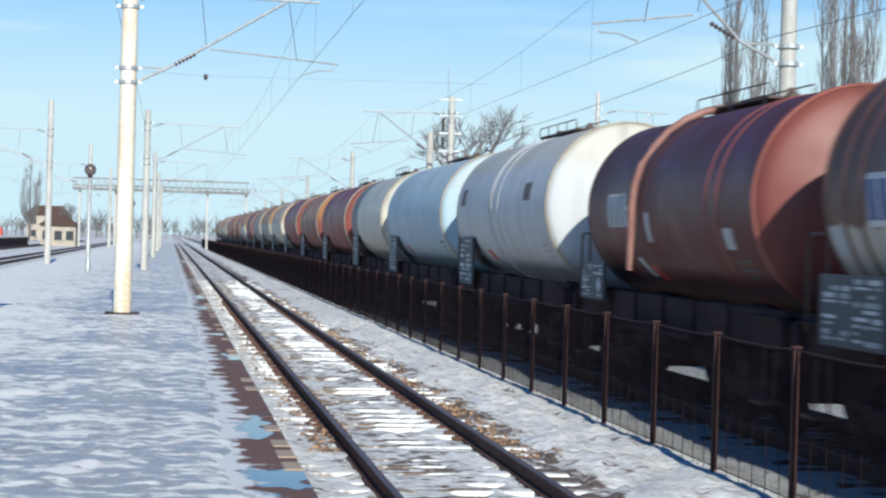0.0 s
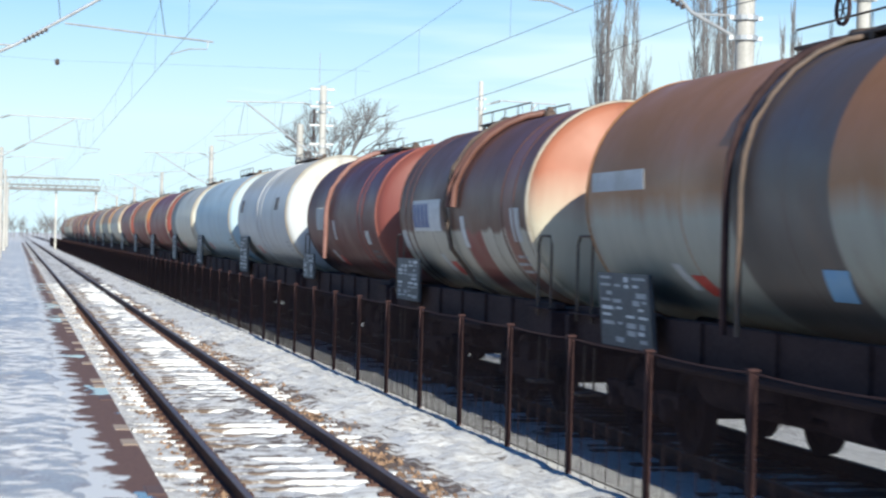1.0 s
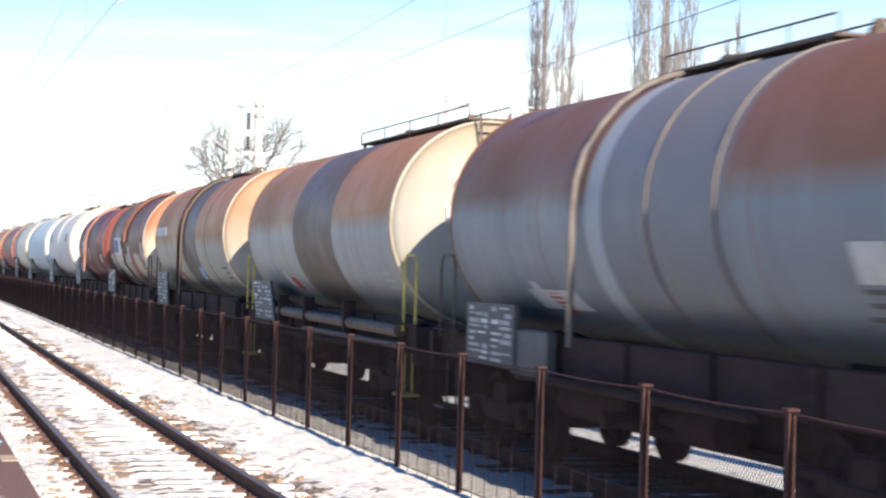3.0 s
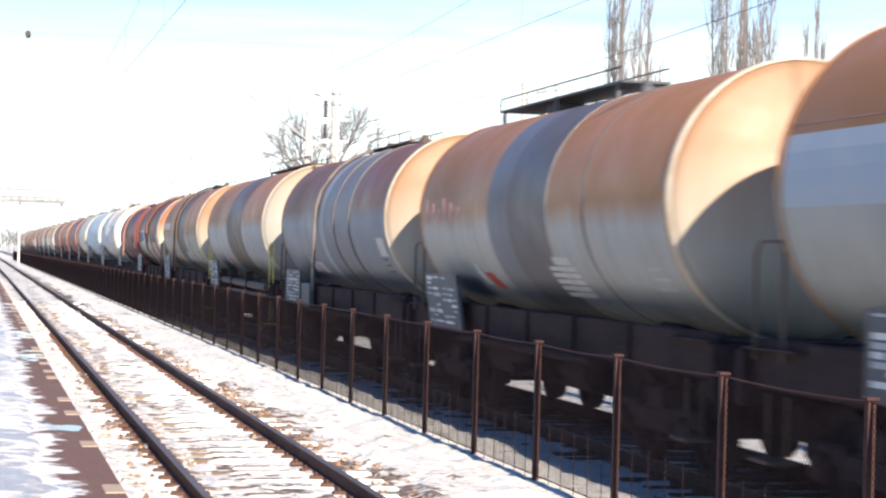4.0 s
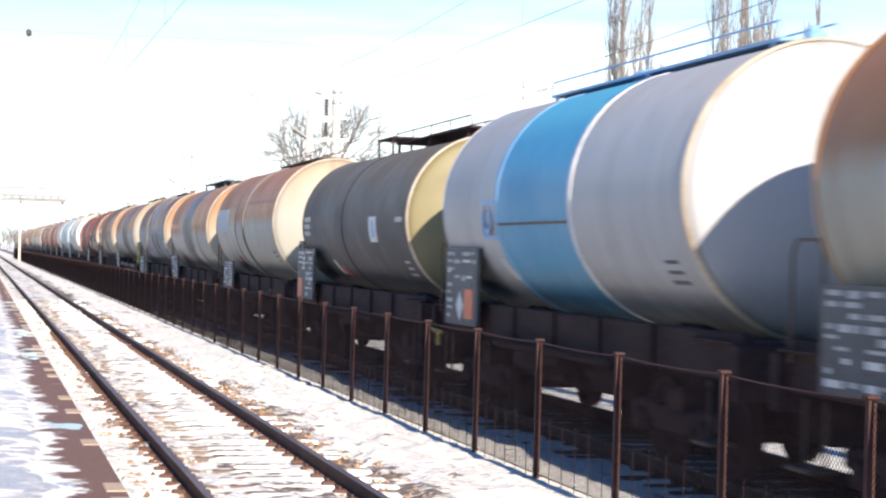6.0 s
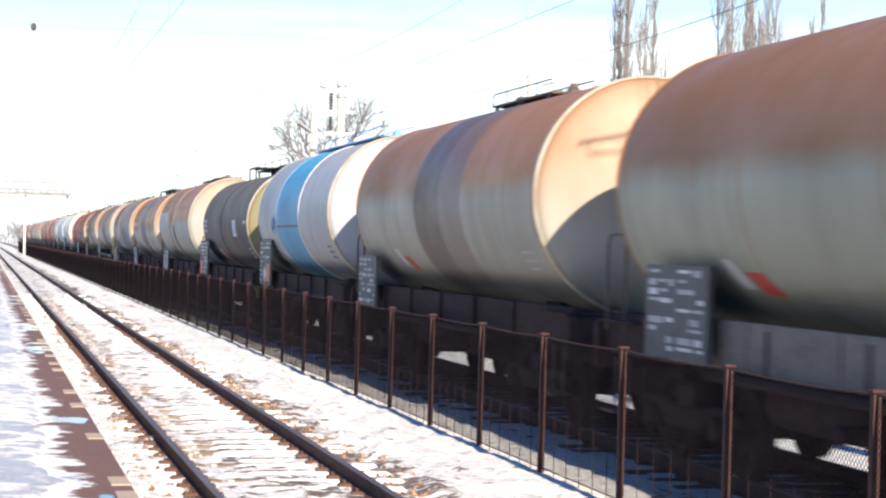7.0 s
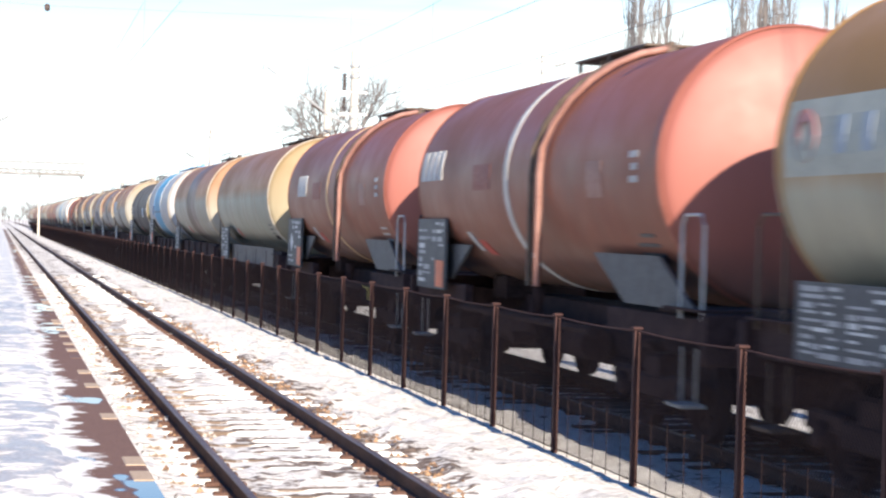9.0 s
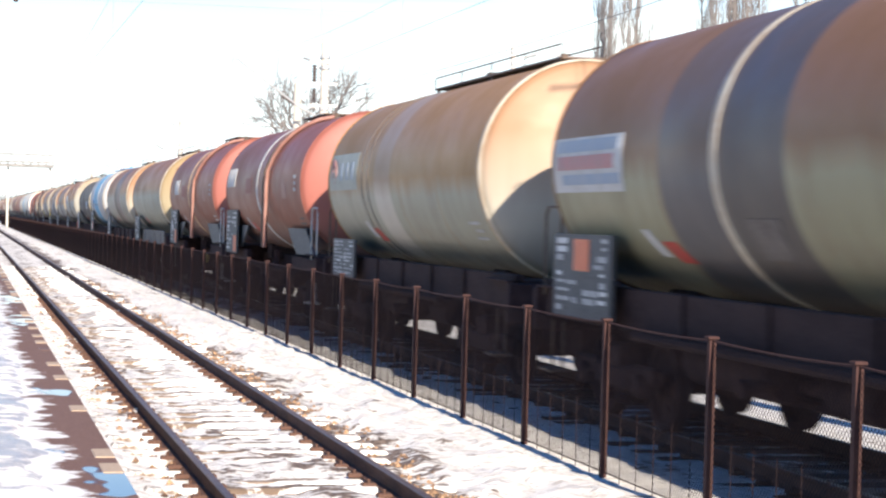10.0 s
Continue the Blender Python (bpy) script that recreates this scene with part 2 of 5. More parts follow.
# ---- mesh building ----
class Shape:
    """Collects vertices and faces of one part."""

    def __init__(self):
        self.v, self.f, self.m = [], [], []

    def add(self, verts, faces, mat=0):
        k = len(self.v)
        self.v += [tuple(v) for v in verts]
        self.f += [tuple(i + k for i in f) for f in faces]
        self.m += [mat] * len(faces)
        return self

    def box(self, x0, x1, y0, y1, z0, z1, bevel=0.0, mat=0):
        b = min(bevel, (x1 - x0) / 2.1, (y1 - y0) / 2.1, (z1 - z0) / 2.1)
        if b <= 0:
            v = [(x, y, z) for z in (z0, z1) for x, y in ((x0, y0), (x1, y0), (x1, y1), (x0, y1))]
            return self.add(v, [(3, 2, 1, 0), (4, 5, 6, 7), (0, 1, 5, 4), (1, 2, 6, 5), (2, 3, 7, 6), (3, 0, 4, 7)], mat)
        rings = []
        for z, i in ((z0, b), (z0 + b, 0), (z1 - b, 0), (z1, b)):
            rings.append([(x0 + i, y0 + i, z), (x1 - i, y0 + i, z), (x1 - i, y1 - i, z), (x0 + i, y1 - i, z)])
        f = [(3, 2, 1, 0), (12, 13, 14, 15)]
        for r in range(3):
            f += [(r * 4 + i, r * 4 + (i + 1) % 4, r * 4 + 4 + (i + 1) % 4, r * 4 + 4 + i) for i in range(4)]
        return self.add([p for ring in rings for p in ring], f, mat)

    def tube(self, points, radius, n=6, mat=0, end=None, caps=True):
        """A tube along points; the radius runs to end, where given."""
        pts = [Vector(p) for p in points]
        verts, faces = [], []
        for i, p in enumerate(pts):
            d = (pts[min(i + 1, len(pts) - 1)] - pts[max(i - 1, 0)]).normalized()
            a = d.cross(Vector((0, 0, 1)) if abs(d.z) < 0.9 else Vector((0, 1, 0))).normalized()
            b = d.cross(a)
            r = radius if end is None else radius + (end - radius) * i / (len(pts) - 1)
            verts += [p + (a * math.cos(6.28319 * k / n) + b * math.sin(6.28319 * k / n)) * r for k in range(n)]
            if i:
                s = (i - 1) * n
                faces += [(s + k, s + n + k, s + n + (k + 1) % n, s + (k + 1) % n) for k in range(n)]
        if caps:
            e = (len(pts) - 1) * n
            faces += [tuple(range(n)), tuple(e + k for k in reversed(range(n)))]
        return self.add(verts, faces, mat)

    def lathe(self, profile, centre=(0, 0, 0), axis="z", n=24, mat=0, arc=(0, 360)):
        """Turns (radius, height) pairs round an axis."""
        whole = arc[1] - arc[0] >= 360
        k = n if whole else n + 1
        verts, faces = [], []
        for r, h in profile:
            for i in range(k):
                a = radians(arc[0] + (arc[1] - arc[0]) * i / n)
                u, w = r * math.cos(a), r * math.sin(a)
                p = (u, w, h) if axis == "z" else (u, h, w) if axis == "y" else (h, u, w)
                verts.append((p[0] + centre[0], p[1] + centre[1], p[2] + centre[2]))
        for j in range(len(profile) - 1):
            for i in range(n):
                a, b = j * k + i, j * k + (i + 1) % k
                faces.append((a, a + k, b + k, b) if axis == "y" else (a, b, b + k, a + k))
        return self.add(verts, faces, mat)

    def mesh(self, name, mats, smooth=None):
        me = bpy.data.meshes.new(name)
        me.from_pydata(self.v, [], self.f)
        for m in mats if isinstance(mats, (list, tuple)) else [mats]:
            me.materials.append(m)
        me.polygons.foreach_set("material_index", self.m)
        if smooth:
            me.polygons.foreach_set("use_smooth", [True] * len(me.polygons))
            me.set_sharp_from_angle(angle=radians(smooth))
        me.update()
        return me


def part(name, shape, mats, parent=None, label="", smooth=None, at=None):
    """Links one shape as one mesh object, under a thing or a part."""
    ob = new(name, shape if isinstance(shape, bpy.types.Mesh) else shape.mesh(name, mats, smooth))
    if parent:
        ob.parent = parent
    if at:
        ob.location = at
    return tagged(ob, label)


def thing(name, label, category, group="", m=None, kind=""):
    ob = new(name)
    ob.empty_display_size = 0.2
    if m:
        ob.matrix_basis = m
    return tagged(ob, label, category, group, kind)


rng = random.Random(7)


def lumps(x, y, size):
    return noise.fractal(Vector((x / size, y / size, 0.3)), 0.8, 2.1, 4)


def grid(xs, ys, height):
    s = Shape()
    n = len(xs)
    s.add([(x, y, height(x, y)) for y in ys for x in xs],
          [(j * n + i, j * n + i + 1, j * n + n + i + 1, j * n + n + i) for j in range(len(ys) - 1) for i in range(n - 1)])
    return s


def steps(*stretches):
    out = []
    for a, b, d in stretches:
        k = max(1, round((b - a) / d))
        out += [a + (b - a) * i / k for i in range(k)]
    return out + [stretches[-1][1]]


# ---- ground, tracks and platform ----
def ground_height(x, y):
    if not (0.9 < x < 7.0 and -25 < y < 140):
        return -0.03 if x < 30 else -0.05
    h = 0.085 * lumps(x * 1.5, y, 0.5) + 0.05 * lumps(x, y, 2.0) + 0.03 * lumps(x * 0.5, y * 1.8, 0.3)
    if abs(x - 2.55) < 1.35:
        h = h * 0.5 + 0.022 + 0.03 * lumps(x, y, 1.3) + 0.012 * lumps(x * 0.5, y * 3.0, 0.4)
    elif x > 3.9:
        h += 0.03
    if x > 5.2:
        h = h * 0.35 + 0.02
    if x < 1.3:
        h += 0.25 * (1.3 - x)
    return h - 0.02


xs = steps((-3000, -300, 900), (-300, -30, 45), (-30, 0.9, 6), (0.9, 6.6, 0.11), (6.6, 30, 3), (30, 300, 45), (300, 3000, 900))
ys = steps((-400, -30, 60), (-30, -24, 2), (-24, 40, 0.2), (40, 140, 0.6), (140, 400, 30), (400, 4000, 600))
tagged(part("ground", grid(xs, ys, ground_height), SNOW, smooth=180), "old trampled snow with brown ballast stones showing through", "ground", kind="structure")

PLAT_EDGE, STRIP = 0.90, 0.36


def platform_height(x, y):
    """Lumpy snow that thins out in an uneven line towards the wet strip."""
    if not -25 < y < 90:
        return PLAT_Z if x < STRIP + 0.05 else PLAT_Z - 0.03
    depth = STRIP + 0.02 + 0.13 * lumps(x * 0.2, y, 0.8) + 0.05 * lumps(x, y, 0.2) - x
    return PLAT_Z - 0.03 + min(max(depth * 0.5, 0.0), 0.035) + 0.024 * (lumps(x, y * 0.8, 0.5) + 0.6 * lumps(x, y, 0.2)) * min(max(depth * 2, 0.0), 1.0)


platform = thing("platform", "station platform under trodden snow and grey ice", "platform", kind="structure")
part("paving", grid(steps((-7.2, -4, 0.4), (-4, -1, 0.13), (-1, 0.64, 0.07)), steps((-60, -20, 5), (-20, 30, 0.13), (30, 90, 0.4), (90, 300, 20)), platform_height), ICE, platform, smooth=180)
part("wet_strip", Shape().box(STRIP - 0.2, PLAT_EDGE, -60, 300, 0.2, PLAT_Z - 0.018), WET, platform, "wet brown asphalt strip with puddles")
part("platform_wall", Shape().box(-7.2, PLAT_EDGE - 0.24, -60, 300, -0.1, PLAT_Z - 0.06), CONCRETE, platform)
slab = Shape().box(-0.075, 0.075, -0.24, 0.24, -0.2, 0.0, 0.012).mesh("edge_slab", STONE)
y = -28.0
while y < 120:
    part("edge_slab", slab, None, platform, at=(PLAT_EDGE - 0.07, y, PLAT_Z - 0.012 + 0.004 * rng.random()))
    y += rng.choice([0.8, 1.3, 1.8, 2.4, 3.2])


def rail_shape(x, y0, y1):
    """A flat-bottomed rail: foot, web and head."""
    prof = [(-0.07, 0.0), (0.07, 0.0), (0.07, 0.012), (0.012, 0.035), (0.012, 0.115), (0.034, 0.13), (0.034, 0.155), (0.026, 0.165), (-0.026, 0.165), (-0.034, 0.155),
            (-0.034, 0.13), (-0.012, 0.115), (-0.012, 0.035), (-0.07, 0.012)]
    n = len(prof)
    s = Shape()
    s.add([(x + a, y, RAIL_Z - 0.165 + b) for y in (y0, y1) for a, b in prof],
          [(i, (i + 1) % n, n + (i + 1) % n, n + i) for i in range(n)] + [tuple(reversed(range(n))), tuple(range(n, 2 * n))])
    for q in (6, 7, 8):
        s.m[q] = 1
    return s


def track(name, x, label, y0=-60.0, y1=420.0, sleepers=0, tie=SLEEPER, up=0.0):
    t = thing(name, label, "railway track", kind="structure")
    for side in (-0.752, 0.752):
        part("rail", rail_shape(x + side, y0, y1), [RAIL, RAIL_TOP], t)
    sleeper = Shape().box(-1.3, 1.3, -0.13, 0.13, -0.16, 0.035, 0.02).mesh("sleeper", tie)
    clip = Shape().box(-0.06, 0.06, -0.05, 0.05, 0.0, 0.045, 0.012).tube([(0.0, 0, 0.04), (0.0, 0, 0.075)], 0.014, 6).mesh("rail_clip", RAIL)
    for i in range(sleepers):
        y = -14 + i * 0.62
        part("sleeper", sleeper, None, t, at=(x + rng.gauss(0, 0.05), y + rng.gauss(0, 0.025), -0.035 + 0.03 * rng.random())).rotation_euler = (0, 0, rng.gauss(0, 0.025))
        if 6 < y < 50:
            for off in (-0.87, -0.635, 0.635, 0.87):
                part("rail_clip", clip, None, t, at=(x + off, y, 0.012))
    return t


# Darker sleepers without snow: the train's shade put into their colour.
DARK_TIE = worn("shade-dark sleepers", (0.05, 0.036, 0.03), (0.085, 0.06, 0.05), 0.9, 0.0, 4)
track("track_1", 2.55, "rusty railway track with sleepers half buried in snow", sleepers=150)
track("track_2", TRAIN_X, "railway track in the shade of the freight train", y1=900, sleepers=110, tie=DARK_TIE)
track("track_3", -11.4, "snowed-in railway track beyond the platform")
track("track_4", -18.6, "snowed-in railway track beyond the platform")
track("track_5", 12.7, "railway track behind the freight train")

# loose stones along the rails
stones = Shape()
for i in range(3600):
    y = 5 + 60 * rng.random() ** 1.6
    x = rng.choice([2.55 - 0.95, 2.55 + 0.98, 2.55 + 1.05, 2.55 + 1.2]) + rng.gauss(0, 0.13)
    if abs(abs(x - 2.55) - 0.752) < 0.08 or x < 1.35:
        continue
    r, z = 0.018 + 0.025 * rng.random(), ground_height(x, y)
    ring = [(x + r * math.cos(a) * (0.7 + 0.6 * rng.random()), y + r * math.sin(a) * (0.7 + 0.6 * rng.random()), z) for a in (0, 1.26, 2.5, 3.8, 5.0)]
    stones.add(ring + [(x, y, z + r * (0.6 + 0.6 * rng.random()))], [(k, (k + 1) % 5, 5) for k in range(5)])
ballast = Nodes("ballast stones", 0.85)
ballast.colour(ballast.mix(ballast.island(), (0.07, 0.04, 0.03), (0.40, 0.25, 0.15)))
tagged(part("ballast_stones", stones, ballast.mat), "brown and tan ballast stones loose on the snow", "ballast", kind="stuff")

# ---- the fence between the tracks ----
FENCE_X, FENCE_TOP, BAY, BAY_0 = 5.45, 1.42, 2.5, 1.3


def fence():
    """Steel posts, a slack top wire and netting with upright wires in each bay."""
    f = thing("fence", "rusty brown wire-netting fence on steel posts in snow", "fence")
    post = Shape().box(-0.028, 0.028, -0.028, 0.028, -0.2, FENCE_TOP, 0.008).box(-0.045, 0.045, -0.045, 0.045, FENCE_TOP, FENCE_TOP + 0.025, 0.006).mesh("post", FENCE)
    top = Shape().tube([(0, BAY * k / 6, FENCE_TOP - 0.01 - 0.02 * (1 - (k / 3 - 1) ** 2)) for k in range(7)], 0.009, 5).mesh("top_wire", FENCE)
    low = Shape().tube([(0, 0, 0.06), (0, BAY, 0.06)], 0.006, 4).mesh("bottom_wire", WIRE)
    rod = Shape().tube([(0, 0, 0.0), (0, 0, 0.66)], 0.004, 4).mesh("upright_wire", WIRE)
    net = Shape()
    tall, cell = FENCE_TOP - 0.1, 0.05
    for lean in (1, -1):
        k = -tall
        while k < BAY:
            a, b = max(k, 0), min(k + tall, BAY)
            if b - a > 0.02:
                za, zb = (a - k, b - k) if lean > 0 else (tall - (a - k), tall - (b - k))
                net.tube([(0.004 * lean, a, 0.06 + za), (0.004 * lean, b, 0.06 + zb)], 0.0024, 3, caps=False)
            k += cell
    net = net.mesh("netting", WIRE)
    for i in range(-14, 130):
        y = BAY_0 + i * BAY
        part("post", post, None, f, at=(FENCE_X, y, 0.0))
        part("top_wire", top, None, f, at=(FENCE_X, y, 0.0))
        part("bottom_wire", low, None, f, at=(FENCE_X, y, 0.0))
        part("netting", net, None, f, "rusty wire netting", at=(FENCE_X, y, 0.0))
        if i < 24:
            for k in range(1, 6):
                part("upright_wire", rod, None, f, at=(FENCE_X + 0.012, y + k * BAY / 6, 0.0))


fence()


# ---- masts and overhead line ----
def insulator(s, a, b, r=0.05):
    """A ribbed insulator from a to b, turned in one piece."""
    a, b = Vector(a), Vector(b)
    d = (b - a).normalized()
    u = d.cross(Vector((0, 0, 1)) if abs(d.z) < 0.9 else Vector((0, 1, 0))).normalized()
    v, n = d.cross(u), 8
    prof = [(0.0, 0.3)] + [p for k in range(6) for p in (((k + 0.2) / 6, 0.45), ((k + 0.45) / 6, 1.0), ((k + 0.6) / 6, 1.0), ((k + 0.8) / 6, 0.45))] + [(1.0, 0.3)]
    verts = [a.lerp(b, q) + (u * math.cos(6.28319 * i / n) + v * math.sin(6.28319 * i / n)) * r * w for q, w in prof for i in range(n)]
    faces = [(j * n + i, j * n + n + i, j * n + n + (i + 1) % n, j * n + (i + 1) % n) for j in range(len(prof) - 1) for i in range(n)]
    s.add(verts, faces + [tuple(range(n)), tuple(len(verts) - 1 - i for i in range(n))])


def mast(x, y, top, label, reach, mat=CONCRETE, base_z=0.0, contact=5.75, wheel=False, arm=True, r0=0.17, r1=0.13, plate=False):
    """An overhead-line mast with clamps, a cantilever and its insulators; reach is to the wire, negative to the left."""
    m = thing("overhead_line_mast", label, "mast", "overhead line masts", pose(x, y, base_z))
    h = top - base_z
    part("pole", Shape().lathe([(r0, -0.1), (r0, 0.0), (r1, h), (r1 * 0.7, h + 0.03), (0.0, h + 0.03)], n=16), mat, m, smooth=40)
    if plate:
        part("base_plate", Shape().box(-0.36, 0.36, -0.3, 0.3, 0.0, 0.035, 0.01), GRIME, m, "rusty base plate")
    if not arm:
        return m
    s = 1 if reach > 0 else -1
    far, zc = abs(reach), contact - base_z
    zt = zc + 1.45
    for z in (zc - 0.25, zc + 0.05, zt - 0.1, zt + 0.25):
        part("clamp", Shape().lathe([(r0 + 0.002, z - 0.035), (r0 + 0.025, z - 0.035), (r0 + 0.025, z + 0.035), (r0 + 0.002, z + 0.035)], n=14).box(-r0 - 0.09, -r0 - 0.01, -0.03, 0.03, z - 0.03, z + 0.03)
             .box(r0 + 0.01, r0 + 0.09, -0.03, 0.03, z - 0.03, z + 0.03), GALV, m)
    part("top_tube", Shape().tube([(s * 0.2, 0, zt + 0.05), (s * 0.75, 0, zt + 0.22), (s * (far + 0.35), 0, zt + 0.16)], 0.026, 8), GALV, m)
    part("diagonal_tube", Shape().tube([(s * 0.2, 0, zc - 0.22), (s * 0.85, 0, zc + 0.1), (s * (far - 0.35), 0, zt + 0.14)], 0.03, 8), GALV, m)
    part("register_tube", Shape().tube([(s * 1.7, 0, zc + 0.52), (s * (far + 0.8), 0, zc + 0.3)], 0.02, 6), GALV, m)
    part("steady_arm", Shape().tube([(s * (far + 0.7), 0, zc + 0.3), (s * (far + 0.68), 0, zc + 0.16), (s * (far + 0.35), 0, zc + 0.15), (s * far, 0, zc + 0.03)], 0.014, 6), GALV, m)
    part("stay_tube", Shape().tube([(s * 0.2, 0, zc + 0.08), (s * 0.8, 0, zc + 0.07)], 0.02, 6), GALV, m)
    part("drop_wire", Shape().tube([(s * 1.5, 0, zt + 0.2), (s * 1.62, 0, zc + 0.58)], 0.008, 4), CABLE, m)
    part("drop_wire", Shape().tube([(s * (far - 0.3), 0, zt + 0.16), (s * (far - 0.1), 0, zc + 0.36)], 0.008, 4), CABLE, m)
    for a, b in (((s * 0.95, 0, zc + 0.15), (s * 1.4, 0, zc + 0.4)), ((s * 0.35, 0, zt + 0.1), (s * 0.7, 0, zt + 0.2))):
        q = Shape()
        insulator(q, a, b)
        part("insulator", q, PORCELAIN, m, "dark ribbed insulator", smooth=50)
    if wheel:
        w = Shape().lathe([(0.26, -0.03), (0.32, -0.03), (0.32, 0.03), (0.26, 0.03), (0.26, -0.03)], (s * -0.42, 0, zt - 0.3), "x", 20)
        w = part("tension_wheel", w, GRIME, m, "dark tensioning wheel", smooth=40)
        for k in range(6):
            a = k * 1.0472
            part("spoke", Shape().tube([(s * -0.42, 0, zt - 0.3), (s * -0.42, 0.28 * math.cos(a), zt - 0.3 + 0.28 * math.sin(a))], 0.016, 5), GRIME, w)
        part("counterweight", Shape().lathe([(0.0, 1.2), (0.14, 1.2), (0.14, 2.4), (0.0, 2.4)], (s * -0.42, 0, 0), n=12), GRIME, m)
    return m


ROW_X = 10.3
mast(ROW_X, 16.5, 7.75, "tall pale concrete mast beside the freight train", TRAIN_X - ROW_X)
mast(15.75, 55.5, 8.05, "slim far mast behind the freight train", 2.4, r0=0.09, r1=0.08)
mast(15.2, 23.0, 7.7, "pale concrete mast with a dark tensioning wheel", 2.6, wheel=True)
for y in (60.5, 107.0, 154.0, 200.0, 247.0):
    m = mast(ROW_X + 0.0098 * y, y, 8.3 - 0.004 * y, "pale concrete mast beside the freight train", TRAIN_X - ROW_X - 0.0098 * y)
    if y > 70:
        continue
    # switch gear at the mast head: cross bars, a spike and strings of insulators
    for z in (5.9, 6.6, 7.3, 7.95):
        part("cross_bar", Shape().box(-0.5, 0.42, -0.05, 0.05, z - 0.04, z + 0.04, 0.01), GALV, m)
    part("spike", Shape().tube([(-0.15, 0, 8.2), (-0.15, 0, 9.3)], 0.015, 5), GALV, m)
    for z0, z1 in ((6.0, 6.45), (6.65, 7.2)):
        q = Shape()
        insulator(q, (-0.33, 0, z0), (-0.33, 0, z1), 0.10)
        part("insulator", q, PORCELAIN, m, "dark ribbed insulator", smooth=50)
mast(10.2, 61.5, 6.65, "slim pale concrete mast", 2, arm=False)
mast(-1.10, 25.8, 8.3, "thick cream mast with flaking paint on the platform", 2.55 + 1.10, POLE, PLAT_Z, 5.72, r0=0.19, r1=0.165, plate=True)
for y in (75.0, 122.0, 169.0, 216.0):
    mast(-1.3, y, 8.0, "pale mast on the platform", 2.55 + 1.3, CONCRETE, PLAT_Z)
for y in (84.0, 133.0, 183.0):
    mast(-6.3, y, 8.9, "pale concrete mast beside the far tracks", -5.1, CONCRETE, 0.0)


def overhead(x, spans, contact=5.75, carrier=7.2, label="overhead line over the railway track"):
    """Contact wire, sagging carrier and droppers."""
    o = thing("overhead_line", label, "overhead line", "overhead lines")
    c = Shape()
    for a, b in zip(spans, spans[1:]):
        n = 12
        pts = [(x, a + (b - a) * i / n, carrier - 0.75 * (1 - (2 * i / n - 1) ** 2)) for i in range(n + 1)]
        part("carrier_wire", Shape().tube(pts, 0.0042, 5), CABLE, o)
        for i in range(1, n, 2):
            part("dropper", Shape().tube([pts[i], (x, pts[i][1], contact)], 0.0025, 4), CABLE, o)
    c.tube([(x, spans[0], contact), (x, spans[-1], contact)], 0.005, 5)
    part("contact_wire", c, CABLE, o)


overhead(2.55, [-72, -21, 25.8, 75, 122, 169, 216, 264])
overhead(TRAIN_X, [-78, -30, 16.5, 60.5, 107, 154, 200, 247])
overhead(-11.4, [-30, 35, 84, 133, 183, 240])
feed = thing("feeder_wire", "thin dark wire between the mast tops", "wire")
for x, z in ((ROW_X - 0.3, 5.95), (-1.45, 7.6)):
    for a, b in ((-30, 16.5), (16.5, 60.5), (60.5, 107), (107, 154), (154, 200)):
        part("wire", Shape().tube([(x, a + (b - a) * i / 10, z - 0.3 * (1 - (i / 5 - 1) ** 2)) for i in range(11)], 0.0075, 5), CABLE, feed)
hang = Shape()
insulator(hang, (0.87, 47.0, 7.33), (0.87, 47.25, 7.43), 0.07)
iso = thing("line_insulator", "small dark insulator hung on a cross wire", "insulator")
part("bell", hang, PORCELAIN, iso)
part("cross_wire", Shape().tube([(-1.3, 47.1, 7.5), (0.85, 47.12, 7.42), (10.3, 47.6, 7.55)], 0.0025, 4), CABLE, iso)


def lamp_post(x, y, h=4.3):
    p = thing("street_lamp", "slim platform lamp post with a dark globe", "lamp", "platform lamps", pose(x, y, PLAT_Z))
    part("pole", Shape().lathe([(0.09, 0), (0.09, 0.5), (0.05, 0.56), (0.038, h - 0.3)], n=12), GALV, p, smooth=40)
    part("collar", Shape().lathe([(0.04, h - 0.32), (0.11, h - 0.26), (0.11, h - 0.2), (0.05, h - 0.18)], n=12), GRIME, p)
    part("globe", Shape().lathe([(0.25 * math.sin(a * 0.2618), h + 0.03 - 0.25 * math.cos(a * 0.2618)) for a in range(13)], n=18), GLOBE, p, "smoked glass globe", smooth=60)


for y in (20.3, 67.0, 113.0, 160.0):
    lamp_post(-3.55, y)


